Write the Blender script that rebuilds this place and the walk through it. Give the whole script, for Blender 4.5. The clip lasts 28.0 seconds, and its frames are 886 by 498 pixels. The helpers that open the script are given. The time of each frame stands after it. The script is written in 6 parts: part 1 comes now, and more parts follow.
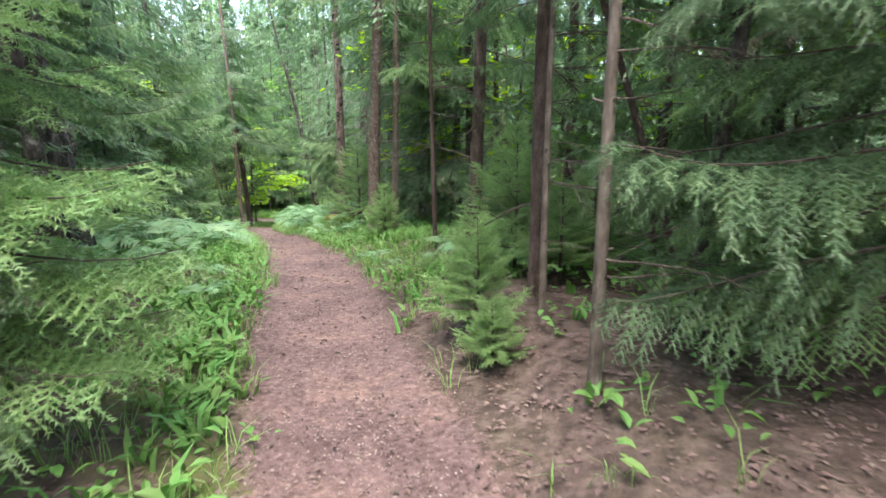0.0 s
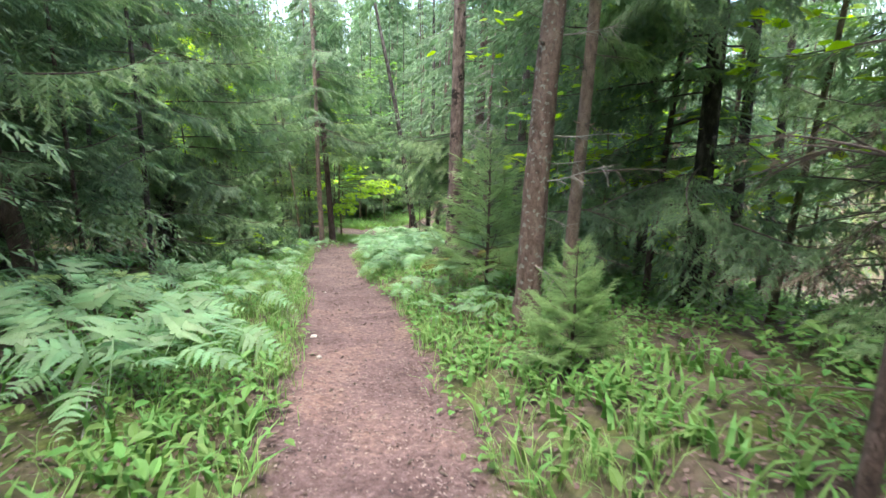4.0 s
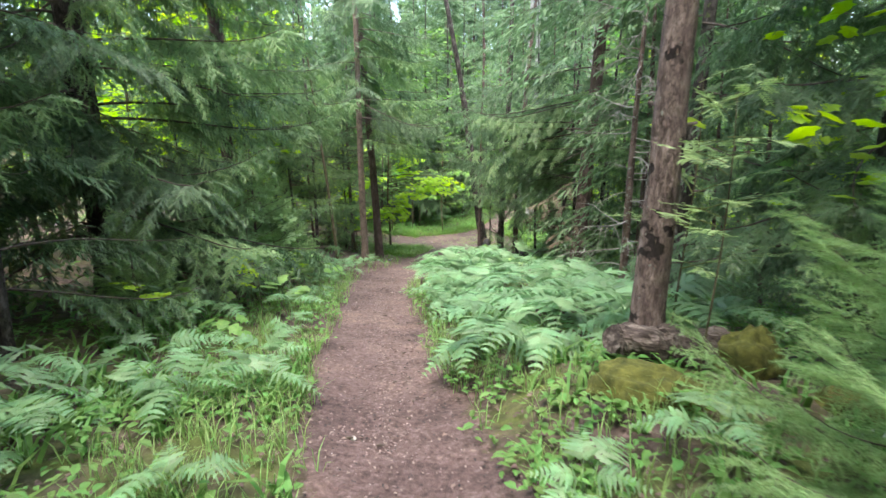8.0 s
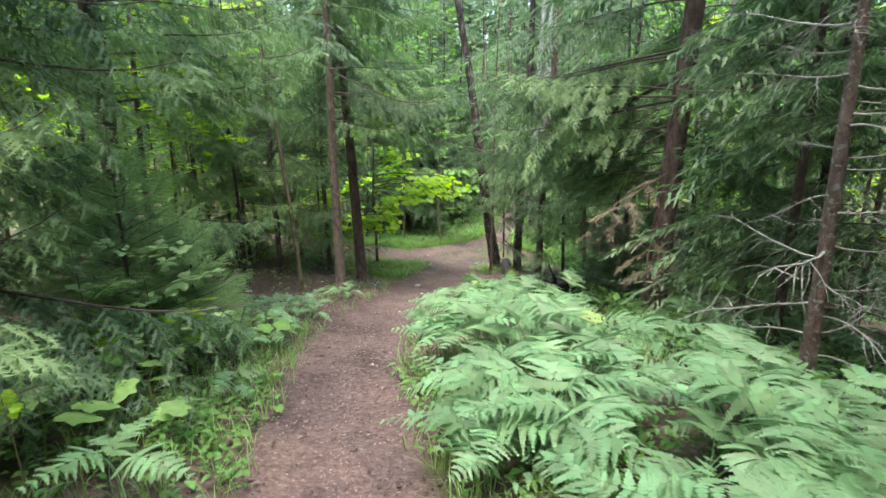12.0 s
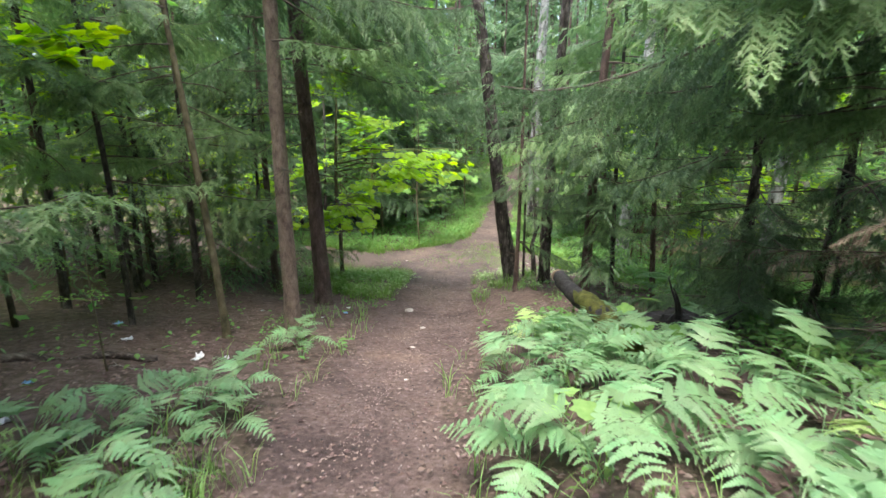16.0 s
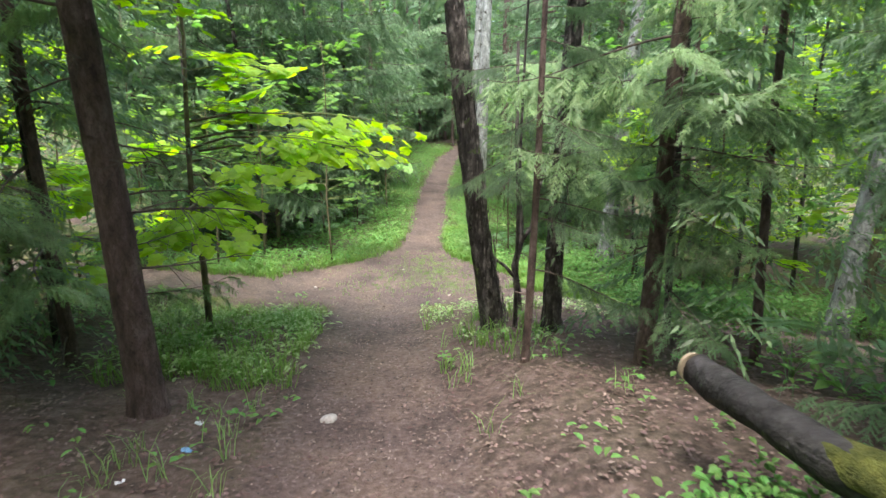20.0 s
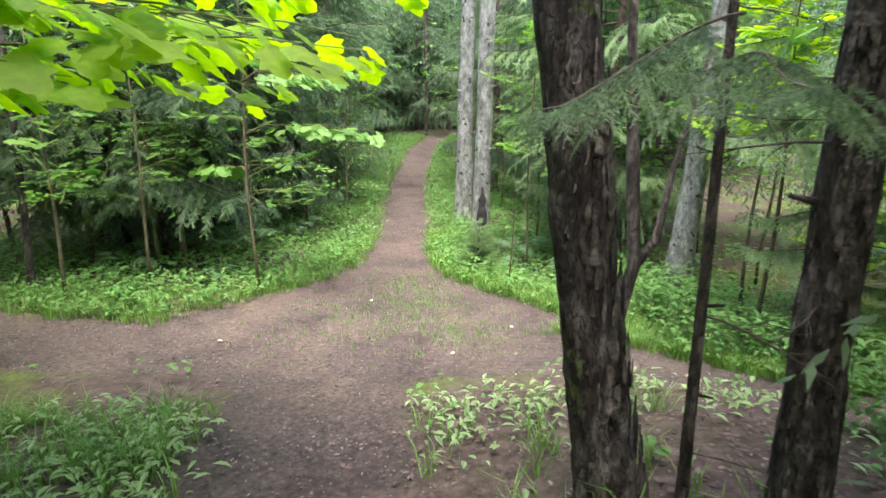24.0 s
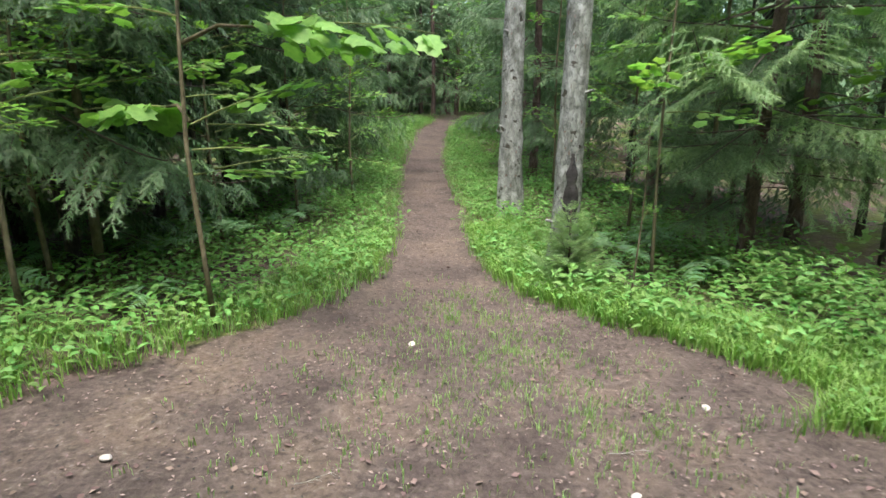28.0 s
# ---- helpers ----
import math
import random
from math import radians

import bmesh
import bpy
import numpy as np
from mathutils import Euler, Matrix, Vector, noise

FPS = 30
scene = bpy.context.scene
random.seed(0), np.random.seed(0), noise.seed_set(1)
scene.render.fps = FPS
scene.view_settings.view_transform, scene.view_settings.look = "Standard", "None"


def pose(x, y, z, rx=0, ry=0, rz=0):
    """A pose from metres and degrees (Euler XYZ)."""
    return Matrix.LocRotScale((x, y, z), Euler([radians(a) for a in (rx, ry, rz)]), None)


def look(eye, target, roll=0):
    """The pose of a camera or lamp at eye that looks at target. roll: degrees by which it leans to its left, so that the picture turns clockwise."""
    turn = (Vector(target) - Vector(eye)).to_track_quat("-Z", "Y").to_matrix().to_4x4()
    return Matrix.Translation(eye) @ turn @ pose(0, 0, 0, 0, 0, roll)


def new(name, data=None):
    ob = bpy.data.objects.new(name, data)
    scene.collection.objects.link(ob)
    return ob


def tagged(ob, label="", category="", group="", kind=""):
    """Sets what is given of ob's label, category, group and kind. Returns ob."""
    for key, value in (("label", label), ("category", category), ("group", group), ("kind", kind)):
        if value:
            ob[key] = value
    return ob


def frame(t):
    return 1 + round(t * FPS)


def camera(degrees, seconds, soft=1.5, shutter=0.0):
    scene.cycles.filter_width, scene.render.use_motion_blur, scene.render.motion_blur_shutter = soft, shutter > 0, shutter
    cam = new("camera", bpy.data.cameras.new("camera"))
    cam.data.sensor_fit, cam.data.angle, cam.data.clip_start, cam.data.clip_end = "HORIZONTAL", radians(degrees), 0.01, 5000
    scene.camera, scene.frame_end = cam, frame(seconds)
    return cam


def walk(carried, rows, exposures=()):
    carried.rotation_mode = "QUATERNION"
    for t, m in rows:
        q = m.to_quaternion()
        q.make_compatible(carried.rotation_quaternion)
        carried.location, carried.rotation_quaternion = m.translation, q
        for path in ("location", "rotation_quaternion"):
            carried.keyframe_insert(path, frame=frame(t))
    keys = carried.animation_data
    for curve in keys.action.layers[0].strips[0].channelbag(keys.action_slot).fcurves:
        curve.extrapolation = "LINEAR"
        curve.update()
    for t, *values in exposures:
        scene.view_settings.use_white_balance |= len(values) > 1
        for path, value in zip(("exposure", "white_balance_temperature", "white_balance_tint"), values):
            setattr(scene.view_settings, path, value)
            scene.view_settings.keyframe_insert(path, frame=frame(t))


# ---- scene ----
cam = camera(77.0, 28.0, soft=1.5, shutter=0.3)
# seconds, eye in metres, turn in degrees
ROWS = [
    (0, -0.000, 0.000, 1.500, 76.53, 0.42, 0.00),
    (0.5, -0.081, 0.699, 1.473, 76.50, 0.48, 1.90),
    (1, -0.204, 1.386, 1.442, 76.51, 0.24, 4.02),
    (1.5, -0.292, 2.068, 1.398, 76.70, 0.37, 4.67),
    (2, -0.458, 2.797, 1.364, 76.59, 0.29, 6.88),
    (2.5, -0.612, 3.525, 1.313, 76.63, 0.10, 7.96),
    (3, -0.862, 4.214, 1.268, 76.77, -0.15, 9.23),
    (3.5, -1.048, 4.926, 1.226, 76.90, -0.75, 9.69),
    (5.5, -1.998, 7.479, 1.018, 76.84, 0.31, 11.00),
    (6, -2.146, 8.092, 0.940, 76.92, 0.16, 11.60),
    (6.5, -2.305, 8.683, 0.811, 76.90, -0.05, 12.12),
    (7, -2.503, 9.243, 0.745, 76.99, -0.06, 12.65),
    (7.5, -2.746, 9.761, 0.662, 76.98, -0.13, 14.11),
    (8, -3.025, 10.312, 0.575, 76.71, 0.12, 14.75),
    (8.5, -3.245, 10.777, 0.513, 76.91, -0.00, 15.81),
    (9, -3.317, 11.235, 0.420, 77.00, 0.36, 15.80),
    (9.5, -3.389, 11.672, 0.381, 76.97, 0.41, 15.72),
    (10, -3.522, 12.115, 0.337, 76.90, 0.30, 15.03),
    (10.5, -3.709, 12.622, 0.275, 76.80, 0.04, 14.84),
    (11, -3.851, 13.087, 0.237, 76.90, 0.02, 14.76),
    (11.5, -4.036, 13.529, 0.176, 76.91, 0.01, 14.54),
    (13.5, -4.898, 15.198, -0.229, 76.85, 0.94, 10.88),
    (14, -5.174, 15.659, -0.343, 76.70, 0.43, 10.79),
    (14.5, -5.402, 16.133, -0.434, 76.72, 0.04, 10.78),
    (15, -5.572, 16.588, -0.546, 76.83, 0.17, 10.75),
    (15.5, -5.737, 17.111, -0.629, 76.78, 0.05, 9.66),
    (16, -5.935, 17.677, -0.704, 76.73, -0.10, 8.81),
    (16.5, -6.103, 18.224, -0.765, 76.89, -0.20, 6.75),
    (17, -6.348, 18.710, -0.808, 76.90, -0.37, 5.27),
    (17.5, -6.579, 19.166, -0.903, 76.97, -0.44, 4.20),
    (18, -6.694, 19.645, -0.992, 76.98, -0.13, 3.77),
    (18.5, -6.746, 20.104, -1.033, 76.81, -0.51, 2.79),
    (19, -6.746, 20.594, -1.114, 76.76, -0.44, 1.46),
    (19.5, -6.770, 21.085, -1.206, 76.80, -0.37, 0.21),
    (20, -6.865, 21.664, -1.331, 76.73, -0.36, -0.91),
    (20.5, -6.892, 22.211, -1.435, 76.82, -0.49, -1.11),
    (22.5, -6.961, 24.190, -1.782, 76.69, 0.13, -3.63),
    (23, -6.962, 24.689, -1.885, 76.63, 0.05, -4.23),
    (23.5, -7.026, 25.130, -1.954, 76.67, -0.01, -4.19),
    (24, -7.063, 25.514, -2.010, 76.78, -0.21, -4.26),
    (24.5, -7.152, 25.932, -2.065, 76.71, -0.17, -4.20),
    (25, -7.162, 26.307, -2.148, 76.79, -0.02, -4.07),
    (25.5, -7.180, 26.700, -2.199, 76.48, -0.02, -4.28),
    (26, -7.188, 27.049, -2.296, 76.47, -0.08, -4.40),
    (26.5, -7.228, 27.445, -2.381, 76.20, -0.03, -4.87),
    (27, -7.337, 27.797, -2.448, 76.31, -0.06, -4.75),
    (27.5, -7.435, 28.133, -2.547, 76.58, -0.05, -4.96),
    (28, -7.562, 28.508, -2.667, 76.58, -0.07, -5.13),
]
walk(cam, [(r[0], pose(*r[1:])) for r in ROWS], [(0, 2.98, 6600, 13), (2, 3.02, 6600, 15), (8, 2.88, 6600, 12), (14, 2.7, 6600, 12), (20, 2.85, 6600, 12), (25, 2.88, 6600, 15), (26.5, 2.52, 6600, 13), (28, 2.5, 6600, 11)])
R = random.Random(7)

# ---- light ----
world = bpy.data.worlds.new("sky")
scene.world = world
world.use_nodes = True
wn = world.node_tree.nodes
sky = wn.new("ShaderNodeTexSky")
sky.sky_type = "NISHITA"
sky.sun_disc = False
sky.sun_elevation, sky.sun_rotation = radians(70), radians(182)
sky.air_density, sky.dust_density, sky.ozone_density = 1.0, 3.0, 1.0
wn["Background"].inputs["Strength"].default_value = 0.15
world.node_tree.links.new(sky.outputs[0], wn["Background"].inputs["Color"])
sun = new("sun", bpy.data.lights.new("sun", "SUN"))
sun.data.energy, sun.data.angle, sun.data.color = 1.4, radians(40), (1.0, 0.96, 0.88)
sun.matrix_world = look((0, 0, 40), (0.5, 15, -5))

# ---- materials ----


def material(name, colours, scale=8.0, rough=0.8, bump=0.3, bump_scale=60.0, translucent=0.0, glow=None, island=0.0, spec=0.3, stretch=(1, 1, 1), detail=6.0, spots=None, cracks=0.0):
    """Noise-mixed colours with fine relief. translucent: share of light let through, for leaves."""
    m = bpy.data.materials.new(name)
    m.use_nodes = True
    n, l = m.node_tree.nodes, m.node_tree.links
    b = n["Principled BSDF"]
    tc = n.new("ShaderNodeTexCoord")
    mp = n.new("ShaderNodeMapping")
    mp.inputs["Scale"].default_value = stretch
    l.new(tc.outputs["Object"], mp.inputs["Vector"])
    noise_a = n.new("ShaderNodeTexNoise")
    noise_a.inputs["Scale"].default_value, noise_a.inputs["Detail"].default_value = scale, detail
    noise_a.inputs["Roughness"].default_value = 0.65
    l.new(mp.outputs[0], noise_a.inputs["Vector"])
    ramp = n.new("ShaderNodeValToRGB")
    while len(ramp.color_ramp.elements) < len(colours):
        ramp.color_ramp.elements.new(0.5)
    for i, c in enumerate(colours):
        e = ramp.color_ramp.elements[i]
        e.position, e.color = 0.3 + 0.4 * i / max(1, len(colours) - 1), (*c, 1)
    l.new(noise_a.outputs["Fac"], ramp.inputs[0])
    col = ramp.outputs[0]
    if spots:
        colour, size, amount = spots
        ns = n.new("ShaderNodeTexNoise")
        ns.inputs["Scale"].default_value, ns.inputs["Detail"].default_value = size, 3
        l.new(tc.outputs["Object"], ns.inputs["Vector"])
        rs = n.new("ShaderNodeMapRange")
        rs.inputs["From Min"].default_value, rs.inputs["From Max"].default_value = 1 - amount, 1.04 - amount
        l.new(ns.outputs["Fac"], rs.inputs["Value"])
        mx = n.new("ShaderNodeMix")
        mx.data_type = "RGBA"
        mx.inputs["B"].default_value = (*colour, 1)
        l.new(rs.outputs[0], mx.inputs["Factor"])
        l.new(col, mx.inputs["A"])
        col = mx.outputs["Result"]
    if island:
        geo = n.new("ShaderNodeNewGeometry")
        obi = n.new("ShaderNodeObjectInfo")
        add = n.new("ShaderNodeMath")
        l.new(geo.outputs["Random Per Island"], add.inputs[0])
        l.new(obi.outputs["Random"], add.inputs[1])
        mr = n.new("ShaderNodeMapRange")
        mr.inputs["From Max"].default_value = 2.0
        mr.inputs["To Min"].default_value, mr.inputs["To Max"].default_value = 1 - island, 1 + island
        l.new(add.outputs[0], mr.inputs["Value"])
        hsv = n.new("ShaderNodeHueSaturation")
        l.new(mr.outputs[0], hsv.inputs["Value"])
        mh = n.new("ShaderNodeMapRange")
        mh.inputs["To Min"].default_value, mh.inputs["To Max"].default_value = 0.5 - 0.05 * island, 0.5 + 0.05 * island
        l.new(geo.outputs["Random Per Island"], mh.inputs["Value"])
        l.new(mh.outputs[0], hsv.inputs["Hue"])
        l.new(col, hsv.inputs["Color"])
        col = hsv.outputs[0]
    l.new(col, b.inputs["Base Color"])
    b.inputs["Roughness"].default_value = rough
    b.inputs["Specular IOR Level"].default_value = spec
    if cracks:
        vo = n.new("ShaderNodeTexVoronoi")
        vo.feature = "DISTANCE_TO_EDGE"
        vo.inputs["Scale"].default_value = cracks
        vm = n.new("ShaderNodeMapping")
        vm.inputs["Scale"].default_value = (1, 1, 0.42)
        wob = n.new("ShaderNodeMix")
        wob.data_type = "RGBA"
        wob.inputs["Factor"].default_value = 0.22
        l.new(tc.outputs["Object"], wob.inputs["A"])
        l.new(noise_a.outputs["Color"], wob.inputs["B"])
        l.new(wob.outputs["Result"], vm.inputs["Vector"])
        l.new(vm.outputs[0], vo.inputs["Vector"])
        cr = n.new("ShaderNodeMapRange")
        cr.inputs["From Max"].default_value = 0.09
        cr.inputs["To Min"].default_value = 0.5
        l.new(vo.outputs["Distance"], cr.inputs["Value"])
        mc = n.new("ShaderNodeMix")
        mc.data_type, mc.blend_type = "RGBA", "MULTIPLY"
        mc.inputs["Factor"].default_value = 1.0
        l.new(col, mc.inputs["A"])
        l.new(cr.outputs[0], mc.inputs["B"])
        col = mc.outputs["Result"]
    l.new(col, b.inputs["Base Color"])
    if bump:
        nb = n.new("ShaderNodeTexNoise")
        nb.inputs["Scale"].default_value, nb.inputs["Detail"].default_value = bump_scale, 5
        l.new(mp.outputs[0], nb.inputs["Vector"])
        bp = n.new("ShaderNodeBump")
        bp.inputs["Strength"].default_value, bp.inputs["Distance"].default_value = bump, 0.02
        height = nb.outputs["Fac"]
        if cracks:
            su = n.new("ShaderNodeMath")
            l.new(nb.outputs["Fac"], su.inputs[0])
            l.new(cr.outputs[0], su.inputs[1])
            height = su.outputs[0]
        l.new(height, bp.inputs["Height"])
        l.new(bp.outputs[0], b.inputs["Normal"])
    if translucent:
        tr = n.new("ShaderNodeBsdfTranslucent")
        th = n.new("ShaderNodeHueSaturation")
        th.inputs["Saturation"].default_value, th.inputs["Value"].default_value = 1.15, 1.5
        l.new(col, th.inputs["Color"])
        l.new(th.outputs[0], tr.inputs["Color"])
        ms = n.new("ShaderNodeMixShader")
        ms.inputs[0].default_value = translucent
        l.new(b.outputs[0], ms.inputs[1])
        l.new(tr.outputs[0], ms.inputs[2])
        l.new(ms.outputs[0], n["Material Output"].inputs["Surface"])
    return m


NEEDLE = material("needle", [(0.048, 0.086, 0.046), (0.100, 0.168, 0.084), (0.175, 0.265, 0.128)], 3, 0.5, 0, translucent=0.42, island=0.3, spec=0.4)
NEEDLE_YOUNG = material("needle_young", [(0.145, 0.25, 0.105), (0.27, 0.40, 0.17)], 4, 0.5, 0, translucent=0.45, island=0.3, spec=0.4)
# lighter copy of NEEDLE: light through canopy gaps is put into the colour
NEEDLE_LIT = material("needle_lit", [(0.085, 0.150, 0.070), (0.165, 0.262, 0.118), (0.265, 0.375, 0.175)], 3, 0.5, 0, translucent=0.44, island=0.3, spec=0.4)
NEEDLE_DRY = material("needle_dry", [(0.10, 0.085, 0.06), (0.16, 0.13, 0.09)], 5, 0.8, 0, island=0.3)
FERN = material("fern_green", [(0.118, 0.232, 0.105), (0.200, 0.338, 0.165)], 3, 0.48, 0, translucent=0.30, island=0.35, spec=0.5)
FERN_FRESH = material("fern_fresh", [(0.26, 0.40, 0.14), (0.36, 0.50, 0.20)], 3, 0.5, 0, translucent=0.35, island=0.2)
HERB = material("herb_green", [(0.066, 0.158, 0.038), (0.145, 0.272, 0.080)], 2, 0.55, 0, translucent=0.30, island=0.4, spec=0.25)
GRASS_BRIGHT = material("grass_bright", [(0.105, 0.215, 0.045), (0.185, 0.310, 0.080)], 1.5, 0.5, 0, translucent=0.35, island=0.3)
GRASS = material("grass_green", [(0.115, 0.225, 0.062), (0.215, 0.33, 0.115)], 1.5, 0.5, 0, translucent=0.3, island=0.35)
MAPLE = material("maple_leaf", [(0.25, 0.41, 0.045), (0.38, 0.54, 0.075)], 3, 0.5, 0, translucent=0.6, island=0.25)
LEAF = material("shrub_leaf", [(0.10, 0.22, 0.05), (0.18, 0.32, 0.08)], 3, 0.5, 0, translucent=0.40, island=0.3)
ROWAN = material("rowan_leaf", [(0.22, 0.34, 0.14), (0.32, 0.44, 0.20)], 3, 0.45, 0, translucent=0.35, island=0.2, spec=0.45)
LITTER = material("dead_leaf", [(0.065, 0.044, 0.040), (0.125, 0.087, 0.079), (0.195, 0.145, 0.132)], 2, 0.85, 0, island=0.45, spec=0.15)
CHIP = material("pale_chip", [(0.14, 0.103, 0.094), (0.26, 0.205, 0.188)], 2, 0.8, 0, island=0.4)
BARK_SPRUCE = material("bark_spruce", [(0.046, 0.032, 0.028), (0.118, 0.082, 0.071), (0.20, 0.150, 0.134)], 14, 0.9, 0.9, 30, stretch=(1, 1, 0.35), cracks=46)
BARK_BROWN = material("bark_brown", [(0.10, 0.072, 0.058), (0.205, 0.158, 0.130), (0.30, 0.24, 0.20)], 18, 0.9, 0.7, 40, stretch=(1, 1, 0.5), cracks=60)
BARK_DARK = material("bark_dark", [(0.012, 0.0105, 0.0095), (0.062, 0.053, 0.048), (0.20, 0.18, 0.168)], 12, 0.9, 1.0, 26, stretch=(1, 1, 0.4), spots=((0.10, 0.13, 0.05), 6, 0.36), cracks=34)
BARK_LICHEN = material("bark_lichen", [(0.06, 0.042, 0.034), (0.16, 0.115, 0.095), (0.24, 0.19, 0.165)], 16, 0.9, 0.9, 32, stretch=(1, 1, 0.45), spots=((0.25, 0.26, 0.23), 22, 0.41), cracks=44)
BARK_PINE = material("bark_pink", [(0.060, 0.044, 0.040), (0.190, 0.143, 0.128), (0.36, 0.29, 0.265)], 22, 0.85, 0.9, 36, stretch=(1, 1, 0.3), spots=((0.025, 0.019, 0.018), 6, 0.435), cracks=34)
BARK_BIRCH = material("bark_pale", [(0.075, 0.080, 0.068), (0.215, 0.230, 0.215), (0.40, 0.42, 0.41)], 10, 0.85, 0.8, 28, stretch=(1, 1, 0.5), spots=((0.050, 0.046, 0.036), 9, 0.37), cracks=24)
BARK_MOSSY = material("bark_mossy", [(0.03, 0.03, 0.016), (0.105, 0.092, 0.055), (0.18, 0.16, 0.105)], 12, 0.9, 0.8, 30, stretch=(1, 1, 0.5))
BARK_FLAKE = material("bark_flake", [(0.030, 0.027, 0.024), (0.090, 0.080, 0.072), (0.25, 0.222, 0.20)], 14, 0.9, 0.9, 36, island=0.55)
BARK_POLE = material("bark_pole", [(0.045, 0.036, 0.030), (0.115, 0.095, 0.080), (0.19, 0.16, 0.14)], 16, 0.9, 0.8, 36, stretch=(1, 1, 0.4), spots=((0.03, 0.024, 0.02), 14, 0.36))
TWIG = material("dead_twig", [(0.05, 0.038, 0.032), (0.13, 0.105, 0.09)], 20, 0.9, 0.4, 60)
TWIG_GREY = material("grey_twig", [(0.16, 0.15, 0.13), (0.36, 0.36, 0.33)], 25, 0.9, 0.4, 60)
STEM = material("green_stem", [(0.10, 0.13, 0.04), (0.17, 0.20, 0.07)], 10, 0.7, 0.2)
MOSS = material("moss", [(0.04, 0.047, 0.012), (0.095, 0.105, 0.024), (0.18, 0.18, 0.045)], 14, 0.95, 1.0, 120)
ROT = material("rotten_wood", [(0.013, 0.010, 0.009), (0.07, 0.054, 0.047), (0.23, 0.20, 0.18)], 16, 0.9, 1.0, 50, stretch=(0.3, 1.6, 1.6))
CUT = material("sawn_wood", [(0.22, 0.17, 0.12), (0.40, 0.32, 0.23)], 20, 0.85, 0.3, 60)
BARK_BLACK = material("bark_black", [(0.010, 0.009, 0.009), (0.030, 0.028, 0.028), (0.060, 0.056, 0.057)], 14, 0.75, 0.8, 40, stretch=(0.4, 1, 1))
STONE = material("stone", [(0.25, 0.22, 0.21), (0.45, 0.42, 0.40)], 20, 0.85, 0.5, 60, island=0.4)
PLASTIC = material("plastic_scrap", [(0.55, 0.58, 0.62), (0.75, 0.77, 0.80)], 8, 0.4, 0.3, 30)
PLASTIC_BLUE = material("plastic_blue", [(0.12, 0.28, 0.50), (0.2, 0.4, 0.62)], 8, 0.4, 0.2, 30)


